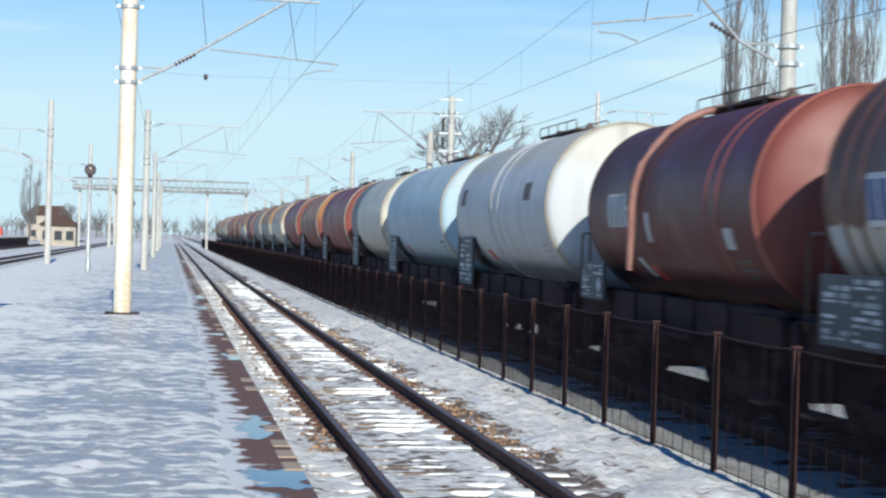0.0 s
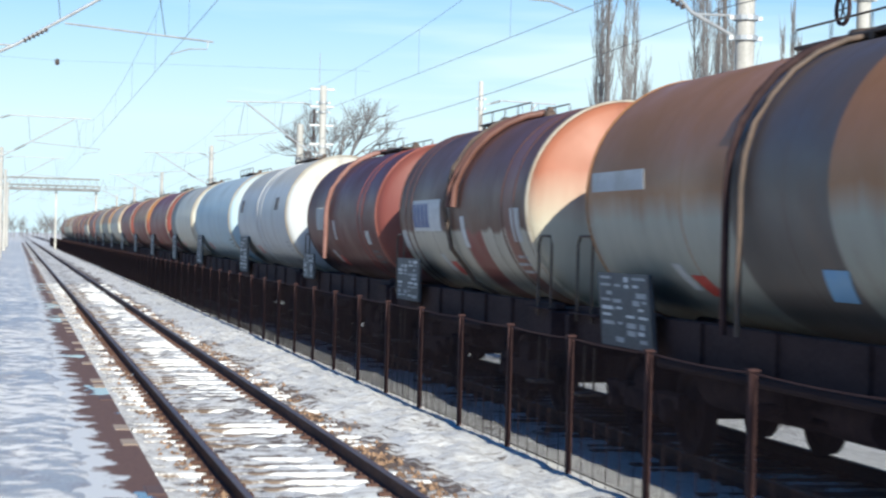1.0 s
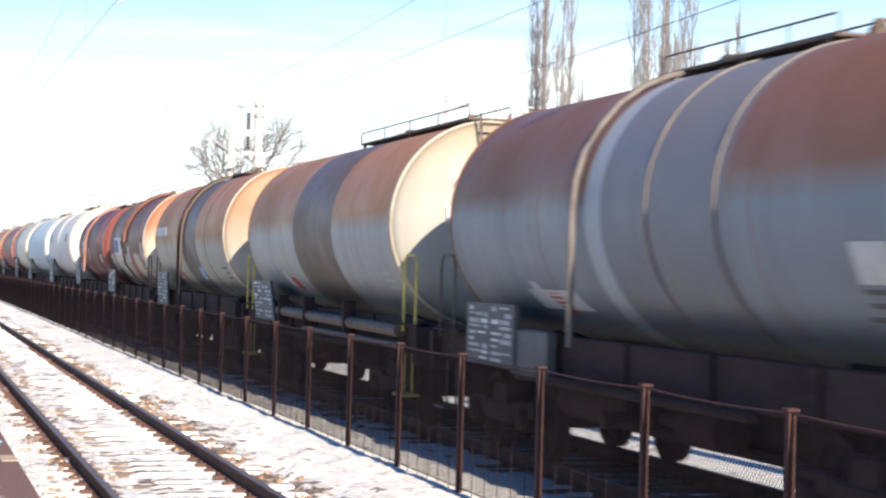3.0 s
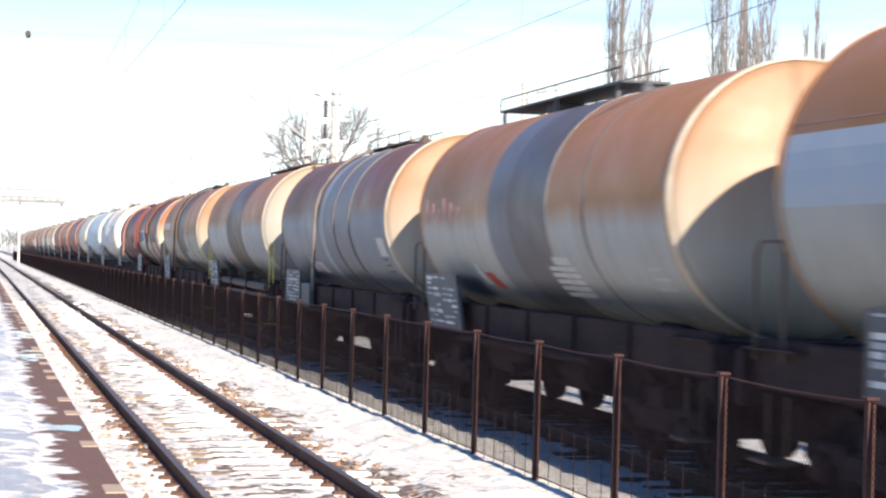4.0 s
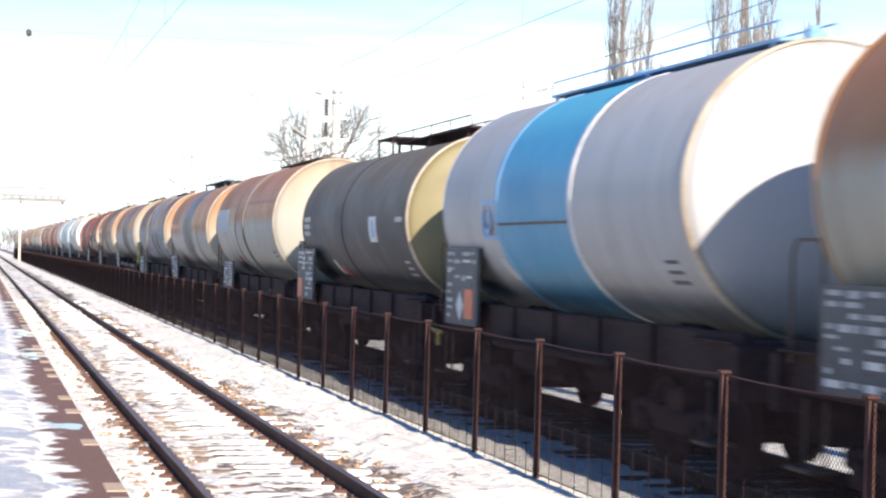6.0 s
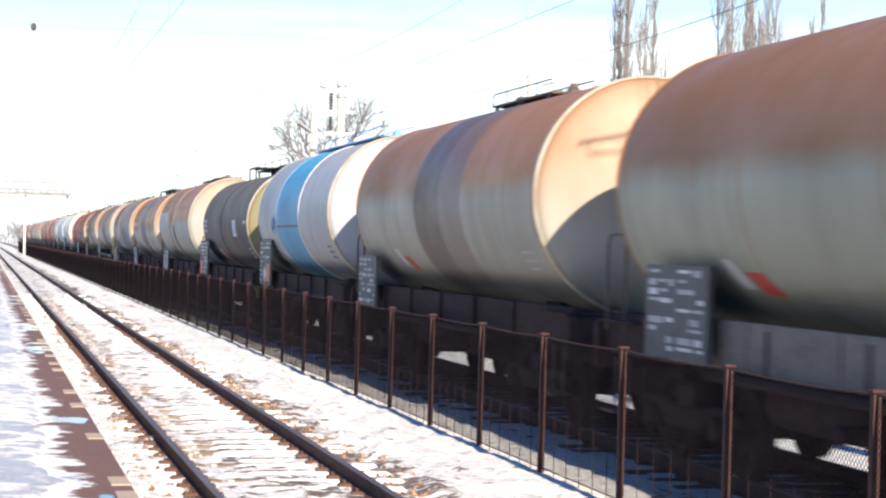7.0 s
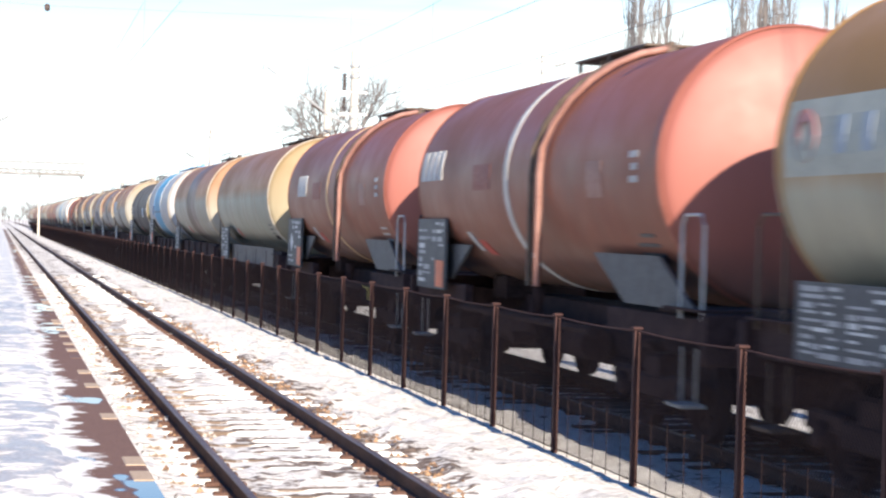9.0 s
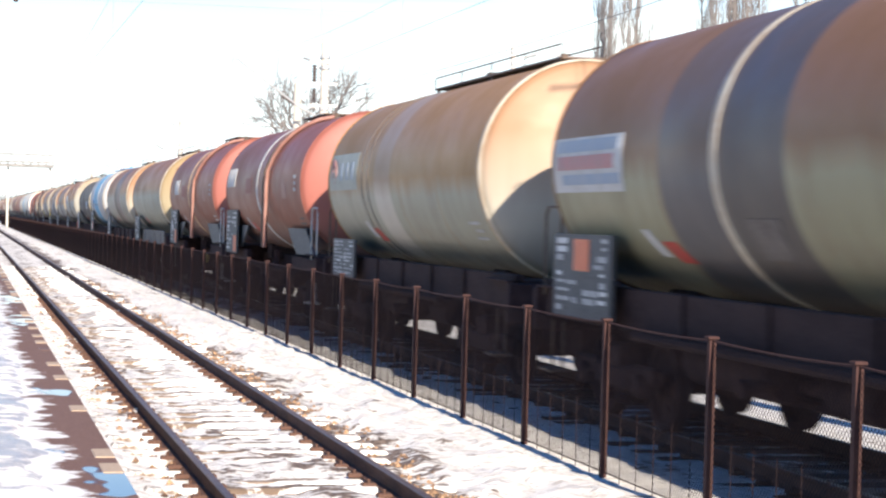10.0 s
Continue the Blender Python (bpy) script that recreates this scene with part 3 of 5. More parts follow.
# ---- distance ----
def poplar(x, y, h, seed, wide=1.0, label="tall bare poplar behind the tracks"):
    r = random.Random(seed)
    t = thing("poplar_tree", label, "tree", "bare poplars", pose(x, y, -0.05))
    part("trunk", Shape().tube([(0, 0, 0), (0.1, 0, h * 0.3), (0.0, 0.1, h * 0.65), (0.05, 0, h)], h * 0.013, 8, end=0.02), BARK, t)
    c = Shape()
    stems = [[Vector((0, 0, 0)), Vector((0, 0, h * 0.5)), Vector((0.05, 0, h))]]
    for i in range(6):
        a, out, top = 6.283 * (i + r.random()) / 6, wide * h * r.uniform(0.035, 0.075), h * r.uniform(0.55, 0.92)
        d = Vector((math.cos(a) * out, math.sin(a) * out, 0))
        stems.append([Vector((0, 0, h * r.uniform(0.05, 0.2))), d + Vector((0, 0, top * 0.5)), d * 1.15 + Vector((0, 0, top))])
        c.tube(stems[-1], h * 0.0045, 5, end=0.02, caps=False)
    for i in range(680):
        s = r.choice(stems)
        k = 0.12 + 0.86 * r.random()
        p0 = s[0].lerp(s[1], k * 2) if k < 0.5 else s[1].lerp(s[2], k * 2 - 1)
        a, length = 6.283 * r.random(), h * r.uniform(0.05, 0.12) * (1.2 - 0.6 * k)
        d = Vector((math.cos(a), math.sin(a), 0)) * r.uniform(0.15, 0.45) * wide
        p1 = p0 + (d * 1.2 + Vector((0, 0, 0.7))) * length * 0.5
        p2 = p1 + (d * 0.3 + Vector((0, 0, 1.0))) * length * 0.7
        c.tube([p0, p1, p2], 0.022, 3, end=0.008, caps=False)
        for q in range(4):
            p = p0.lerp(p1, 0.4 + 0.6 * r.random()) if q < 2 else p1.lerp(p2, r.random())
            b = a + r.uniform(-1.4, 1.4)
            c.tube([p, p + Vector((math.cos(b) * 0.22 * wide, math.sin(b) * 0.22 * wide, 0.7 + 0.5 * r.random())) * length * 0.5], 0.012, 3, end=0.005, caps=False)
    part("crown", c, TWIG, t, "bare upright branches")


def bare_tree(x, y, h, seed):
    r = random.Random(seed)
    t = thing("bare_tree", "bare spreading tree behind the tracks", "tree", "bare trees", pose(x, y, -0.05))
    part("trunk", Shape().tube([(0, 0, 0), (0.1, 0, h * 0.2), (0, 0.1, h * 0.42)], h * 0.022, 8, end=h * 0.014), BARK, t)
    c = Shape()

    def grow(p, d, length, rad, depth):
        q = p + d * length
        mid = p + d * length * 0.5 + Vector((r.gauss(0, 1), r.gauss(0, 1), r.gauss(0, 1))) * length * 0.07
        c.tube([p, mid, q], rad, 4, end=rad * 0.6, caps=False)
        if depth:
            for k in range(3 if depth > 1 else 4):
                e = (d + Vector((r.gauss(0, 0.46), r.gauss(0, 0.46), r.gauss(0.2, 0.36)))).normalized()
                grow(p + d * length * r.uniform(0.55, 1.0), e, length * r.uniform(0.6, 0.8), rad * 0.6, depth - 1)

    for k in range(6):
        a = k * 1.05 + r.random()
        grow(Vector((0, 0, h * (0.3 + 0.12 * r.random()))), Vector((math.cos(a) * 0.4, math.sin(a) * 0.4, 0.85)).normalized(), h * 0.22, h * 0.0085, 4)
    part("crown", c, TWIG, t, "bare spreading branches")


poplar(38.1, 112, 24.0, 1)
poplar(47.1, 114, 30.0, 2, 1.1)
poplar(42.7, 120, 19.0, 3)
poplar(44.7, 109, 20.0, 4, 0.8)
poplar(52.9, 116, 20.0, 5, 0.5)
poplar(-27.0, 360, 16.0, 6, 1.7)
bare_tree(23.0, 131, 14.6, 8)
bare_tree(25.4, 150, 11.0, 9)
bare_tree(-18.0, 330, 8.0, 10)


def house(x, y, w, d, h, roof, label):
    b = thing("house", label, "house", "", pose(x, y, -0.03))
    part("wall", Shape().box(-w / 2, w / 2, -d / 2, d / 2, 0, h, 0.02), PLASTER, b)
    part("roof", Shape().add([(-w / 2 - 0.4, -d / 2 - 0.5, h), (w / 2 + 0.4, -d / 2 - 0.5, h), (w / 2 + 0.4, d / 2 + 0.5, h), (-w / 2 - 0.4, d / 2 + 0.5, h), (-w / 2 + 1.5, 0, h + roof), (w / 2 - 1.5, 0, h + roof)],
                             [(0, 1, 5, 4), (1, 2, 5), (2, 3, 4, 5), (3, 0, 4), (3, 2, 1, 0)]), TILE, b, "dark tiled roof")
    for i in range(3):
        for z in (0.9, 3.5):
            if z + 1.3 < h:
                win = part("window", Shape().box(-0.55, 0.55, -0.06, 0.0, 0, 1.3, 0.02), GLASS, b, "dark window", at=(-w / 3 + i * w / 3, -d / 2 - 0.002, z))
                part("sill", Shape().box(-0.65, 0.65, -0.16, 0.0, -0.1, -0.02, 0.01), PLASTER, win)


house(-25.5, 395, 8.5, 8, 5.4, 2.0, "two-storey plastered house with a dark roof, far off")
house(-16.2, 270, 5.0, 6, 3.0, 1.5, "small plastered station building, far off")
shed = thing("freight_shed", "long low dark loading dock beside the far tracks", "shed", "", pose(-24, 230, -0.03))
part("wall", Shape().box(-3, 3, -45, 45, 0, 1.1, 0.02), GRIME, shed)
part("roof", Shape().box(-3.3, 3.3, -45.5, 45.5, 1.1, 1.25, 0.02), SNOW, shed)
box = thing("container", "red steel freight container, far off", "container", "", pose(-37.5, 390, 0.0))
part("body", Shape().box(-3, 3, -1.2, 1.2, 0, 2.5, 0.03), RED, box)
part("door", Shape().box(-2.9, -0.1, -1.24, -1.2, 0.1, 2.4, 0.01), RED, box)

BRIDGE = worn("grey bridge steel", (0.20, 0.195, 0.19), (0.14, 0.135, 0.13), 0.6, 0.0, 1)
bridge = thing("footbridge", "pale steel footbridge over the tracks, far off", "footbridge", "", pose(0, 262, 1.2))
part("deck", Shape().box(-14, 11, -1.2, 1.2, 6.95, 7.3, 0.02), BRIDGE, bridge)
for z in (7.6, 8.6):
    part("rail", Shape().box(-14, 11, -1.25, -1.15, z - 0.11, z + 0.11), BRIDGE, bridge)
for i in range(26):
    part("strut", Shape().tube([(-14 + i, -1.2, 7.2), (-13.5 + i, -1.2, 8.6), (-13 + i, -1.2, 7.2)], 0.05, 4), BRIDGE, bridge)
for x in (-13, -8, 5.1, 10.6):
    part("pillar", Shape().box(x - 0.14, x + 0.14, -0.3, 0.3, -1.3, 7.0, 0.03), CONCRETE, bridge)

wood = Shape()
r2 = random.Random(3)
for i in range(900):
    x, y = r2.uniform(-260, 420), r2.uniform(620, 760)
    if x > 160:
        y -= 0.9 * (x - 160)
    h = r2.uniform(4, 11)
    wood.tube([(x, y, -0.1), (x, y, h * 0.4)], 0.15, 3, caps=False)
    for k in range(12):
        a = 6.283 * r2.random()
        z = h * r2.uniform(0.2, 0.6)
        wood.tube([(x, y, z), (x + math.cos(a) * h * 0.3, y + math.sin(a) * h * 0.3, z + h * r2.uniform(0.25, 0.5))], 0.12, 3, end=0.03, caps=False)
tagged(part("far_woods", wood, TWIG), "bare grey woods along the horizon", "woods", kind="stuff")


# ---- the freight train ----
R, AXIS_Z = 1.45, 2.79          # tank radius, and its axis above the rails


def dish(knuckle=0.17):
    """The dished end as (radius, height): a rounded knuckle, then a shallow dome."""
    out = [(R - knuckle * (1 - math.cos(a)), knuckle * math.sin(a)) for a in [k * 1.15 / 6 for k in range(7)]]
    return out + [(out[6][0] * q, out[6][1] + 0.27 * (1 - q * q)) for q in (0.92, 0.8, 0.65, 0.45, 0.22, 0.0)]


DISH = dish()


def gauge(radius, knuckle=0.17):
    """Sets the tank size of the wagons built next; the tank's underside stays where it is."""
    global R, AXIS_Z, DISH
    R, AXIS_Z = radius, 1.34 + radius
    DISH = dish(knuckle)


# Rim colours are lightened: sunlight on the knuckle, put into the paint.
RIM = worn("pale ring and sunlit rim paint", (0.52, 0.47, 0.38), (0.40, 0.30, 0.21), 0.55, 0.0, 2.5)
RIM_RED = worn("sunlit red rim paint", (0.33, 0.11, 0.08), (0.25, 0.08, 0.055), 0.55, 0.0, 2.5)


def plate(y0, y1, z0, z1, lift=0.006, skew=0.0, n=4):
    """A thin plate bent round the tank's side facing the platform; z is from the tank's axis."""
    s = Shape()
    y0, y1, skew = y0 * K, y1 * K, skew * K
    verts, faces = [], []
    for r in (R + 0.001, R + lift):
        for i in range(n + 1):
            z = z0 + (z1 - z0) * i / n
            a = max(-0.999, min(0.999, z / R))
            x, zz, sh = -r * math.cos(math.asin(a)), r * a, skew * i / n
            verts += [(x, y0 + sh, zz), (x, y1 + sh, zz)]
    k = 2 * (n + 1)
    for i in range(n):
        a = k + 2 * i
        faces.append((a, a + 2, a + 3, a + 1))
        faces += [(2 * i, 2 * i + 2, a + 2, a), (2 * i + 1, a + 1, a + 3, 2 * i + 3)]
    faces += [(0, k, k + 1, 1), (2 * n, 2 * n + 1, k + 2 * n + 1, k + 2 * n)]
    return s.add(verts, faces)


def make_wheel():
    s = Shape()
    s.lathe([(0.0, -0.06), (0.10, -0.07), (0.13, -0.02), (0.36, 0.0), (0.40, -0.06), (0.46, -0.065), (0.465, 0.04), (0.495, 0.05), (0.495, 0.075), (0.38, 0.075), (0.36, 0.03), (0.12, 0.03), (0.0, 0.06)], axis="x", n=24)
    for k in range(6):
        a = k * 1.0472
        s.box(-0.03, 0.0, 0.24 * math.cos(a) - 0.035, 0.24 * math.cos(a) + 0.035, 0.24 * math.sin(a) - 0.035, 0.24 * math.sin(a) + 0.035)
    return s.mesh("wheel", GRIME, 35)


WHEEL = make_wheel()
WHEEL_RIM = Shape().lathe([(0.40, -0.068), (0.458, -0.07), (0.458, -0.066), (0.40, -0.064)], axis="x", n=24).mesh("tread", TREAD)
FRAME = Shape().box(-0.07, 0.07, -0.55, 0.55, 0.38, 0.62, 0.03).box(-0.06, 0.06, -1.25, -0.5, 0.48, 0.66, 0.03).box(-0.06, 0.06, 0.5, 1.25, 0.48, 0.66, 0.03).mesh("side_frame", GRIME)
SPRING = Shape()
for _k in range(5):
    SPRING.lathe([(0.075, 0.22 + _k * 0.045), (0.095, 0.235 + _k * 0.045), (0.075, 0.255 + _k * 0.045)], n=10)
SPRING = SPRING.mesh("spring", GRIME, 50)
AXLE_BOX = Shape().lathe([(0.0, -0.13), (0.10, -0.13), (0.13, -0.08), (0.13, 0.08)], (0, 0, 0.46), "x", 12).box(-0.06, 0.07, -0.16, 0.16, 0.36, 0.6, 0.02).mesh("axle_box", GRIME)
AXLE = Shape().tube([(-0.72, 0, 0.46), (0.72, 0, 0.46)], 0.085, 10).mesh("axle", GRIME)
BOLSTER = Shape().box(-1.05, 1.05, -0.22, 0.22, 0.45, 0.85, 0.04).mesh("bolster", GRIME)
BUFFER = Shape().lathe([(0.0, 0.0), (0.13, 0.0), (0.13, 0.22), (0.09, 0.24), (0.09, 0.52), (0.25, 0.54), (0.25, 0.57), (0.0, 0.6)], axis="y", n=16).mesh("buffer", GRIME, 40)


wheels = []                     # wheels on the platform's side, which turn


def bogie(wagon, y):
    b = part("bogie", BOLSTER, None, wagon, at=(0, y, 0))
    for dy in (-0.9, 0.9):
        part("axle", AXLE, None, b, at=(0, dy, 0))
        for side in (-1, 1):
            w = part("wheel", WHEEL, None, b, at=(side * 0.752, dy, 0.46))
            if side > 0:
                w.rotation_euler = (0, 0, math.pi)
            elif wagon["wheels_seen"]:
                wheels.append(w)
            part("axle_box", AXLE_BOX, None, b, at=(side * 1.0, dy, 0)).rotation_euler = (0, 0, 0 if side < 0 else math.pi)
    for side in (-1, 1):
        part("side_frame", FRAME, None, b, at=(side * 1.0, 0, 0))
        part("spring", SPRING, None, b, at=(side * 1.0, -0.28, 0.0))
        part("spring", SPRING, None, b, at=(side * 1.0, 0.28, 0.0))


def data_board(wagon, y1, length, z0, z1, seed, orange=None, diamond=None, tilt=0.0):
    """A grey board at the frame with blocks of lettering too small to read, and hazard plates where there are any.

    orange and diamond are places on the board, as shares of its length from the front and of its height; tilt leans it, in metres.
    """
    r = random.Random(seed)
    x, h = -1.36, z1 - z0

    def tile(p, q, z, zz, out):
        v = [(x - d, y, w) for d in (0.026, out) for y, w in ((y1 - p * length - tilt * (1 - z), z), (y1 - q * length - tilt * (1 - z), z), (y1 - q * length - tilt * (1 - zz), zz), (y1 - p * length - tilt * (1 - zz), zz))]
        v = [(vx, vy, z0 + vz * h) for vx, vy, vz in v]
        return Shape().add(v, [(7, 6, 5, 4), (0, 4, 5, 1), (1, 5, 6, 2), (2, 6, 7, 3), (3, 7, 4, 0), (0, 1, 2, 3)])

    body = tile(0, 1, 0, 1, -0.02)
    b = part("data_board", body, BOARD, wagon, "grey data board with white lettering")
    for col, (c0, c1) in enumerate(((0.06, 0.46), (0.54, 0.94))):
        for row in range(9):
            z = 0.95 - row * 0.102
            p = c0
            while p < c1 - 0.06:
                w = min(r.uniform(0.07, 0.26), c1 - p)
                busy = any(o and o[0] - 0.2 < p + w and p < o[0] + 0.2 and z - 0.09 < o[1] + 0.24 and z > o[1] - 0.24 for o in (orange, diamond))
                if r.random() < 0.72 and not busy:
                    part("lettering", tile(p, p + w, z - r.choice((0.035, 0.05, 0.07)), z, 0.031), WHITE if r.random() < 0.35 else LETTER, b)
                p += w + r.uniform(0.03, 0.08)
    if orange:
        part("hazard_plate", tile(orange[0] - 0.13, orange[0] + 0.13, orange[1] - 0.19, orange[1] + 0.19, 0.034), ORANGE, b, "orange hazard plate")
    if diamond:
        cy, cz, q = y1 - diamond[0] * length - tilt * (1 - diamond[1]), z0 + diamond[1] * h, min(0.2, h * 0.22)
        pts = [(cy, cz - q), (cy - q, cz), (cy, cz + q), (cy + q, cz)]
        part("hazard_diamond", Shape().add([(d, y, z) for d in (x - 0.034, x - 0.026) for y, z in pts],
                                           [(0, 1, 2, 3), (0, 4, 5, 1), (1, 5, 6, 2), (2, 6, 7, 3), (3, 7, 4, 0)]), WHITE, b, "white hazard diamond")


def walkway(wagon, y0, y1, rails=True, mat=DECK, lift=0.03):
    """The grating on top of the tank, with its legs and hand rails."""
    z = AXIS_Z + R + lift
    y0, y1 = y0 * K, y1 * K
    w = part("walkway", Shape().box(-0.30, 0.32, y0, y1, z, z + 0.035, 0.008), mat, wagon, "steel walkway on the tank top")
    for y in (y0 + 0.2, (y0 + y1) / 2, y1 - 0.2):
        part("bracket", Shape().tube([(-0.28, y, z), (-0.28, y, AXIS_Z + R * 0.95)], 0.03, 5), mat, w)
        part("bracket", Shape().tube([(0.30, y, z), (0.30, y, AXIS_Z + R * 0.95)], 0.03, 5), mat, w)
    if rails:
        for x in (-0.29, 0.31):
            part("hand_rail", Shape().tube([(x, y0, z), (x, y0, z + 0.16), (x, y0 + 0.06, z + 0.2), (x, y1 - 0.06, z + 0.2), (x, y1, z + 0.16), (x, y1, z)], 0.012, 6), mat, w)
            for k in range(1, 4):
                yy = y0 + (y1 - y0) * k / 4
                part("rail_post", Shape().tube([(x, yy, z), (x, yy, z + 0.2)], 0.010, 5), mat, w)
    part("manhole", Shape().lathe([(0.0, 0.12), (0.26, 0.11), (0.28, 0.08), (0.28, -0.2)], (0.1, (y0 + y1) / 2 + 0.7, AXIS_Z + R + 0.03), n=16), mat, wagon, smooth=40)
    part("valve", Shape().lathe([(0.0, 0.12), (0.06, 0.11), (0.06, 0.06), (0.1, 0.03), (0.1, -0.2)], (-0.1, y0 - 0.35 if y0 > -4.4 else y0 + 0.5, AXIS_Z + R + 0.03), n=10), mat, wagon, smooth=40)


def ladder(wagon, y, mat=DECK, width=0.4):
    """A ladder bent round the tank's side to the walkway."""
    y = y * K
    arc = [(-(R + 0.09) * math.cos(a), (R + 0.09) * math.sin(a)) for a in [radians(d) for d in (-75, -50, -25, 0, 25, 45, 62, 76)]]
    s = part("ladder", Shape().tube([(x, y - width / 2, AXIS_Z + z) for x, z in arc], 0.028, 6).tube([(x, y + width / 2, AXIS_Z + z) for x, z in arc], 0.028, 6), mat, wagon)
    for d in range(-60, 60, 13):
        a = radians(d)
        x, z = -(R + 0.09) * math.cos(a), AXIS_Z + (R + 0.09) * math.sin(a)
        part("rung", Shape().tube([(x, y - width / 2, z), (x, y + width / 2, z)], 0.014, 5), mat, s)


def bent_pipe(wagon, y, mat, r=0.05, low=-80, drift=0.0, label="bent vent pipe"):
    """A pipe bent round the tank's side from the walkway down."""
    q, y, drift = R + 0.02 + r, y * K, drift * K
    pts = [(q, z) for z in (-1.35, -0.9, -0.45) if z > R * math.sin(radians(low))] + [(q * math.cos(radians(d)), q * math.sin(radians(d))) for d in range(0, 88, 12)]
    part("vent_pipe", Shape().tube([(-x, y + drift * max(0, z / R - 0.3), AXIS_Z + z) for x, z in pts], r, 8), mat, wagon, label, smooth=60)


def ring(wagon, y, width, mat, lift=0.014, label="", name="band"):
    y = y * K
    part(name, Shape().lathe([(R + 0.001, y - width / 2), (R + lift, y - width / 2 + 0.01), (R + lift, y + width / 2 - 0.01), (R + 0.001, y + width / 2)], (0, 0, AXIS_Z), "y", 56), mat, wagon, label, smooth=40)


def logo(wagon, y1, y0, z1, z0, mat, panel=None):
    """A maker's mark as four plain blocks, on a white panel where there is one."""
    p = wagon
    if panel:
        p = part("sign_panel", plate(*panel), WHITE, wagon, "white painted panel", at=(0, 0, AXIS_Z))
    step = (y1 - y0) / 4
    for k in range(4):
        y = y1 - k * step
        s = plate(y - step * 0.82, y - step * 0.04, z0, z1, 0.012, 0.06)
        part("mark", s, mat, p, at=None if panel else (0, 0, AXIS_Z))


def sign(wagon, y0, y1, z0, z1, mat, label, lift=0.006, skew=0.0):
    return part("sign", plate(min(y0, y1), max(y0, y1), z0, z1, lift, skew), mat, wagon, label, at=(0, 0, AXIS_Z))


# what tells the boards of single wagons apart
BOARDS = {24: dict(diamond=(0.8, 0.4)), 26: dict(tilt=0.25), 27: dict(tilt=0.5), 29: dict(tilt=0.45), 31: dict(orange=(0.2, 0.22)), 32: dict(orange=(0.75, 0.28), diamond=(0.48, 0.25)),
          35: dict(orange=(0.85, 0.22), diamond=(0.3, 0.5)), 36: dict(orange=(0.82, 0.22)), 38: dict(orange=(0.5, 0.75))}


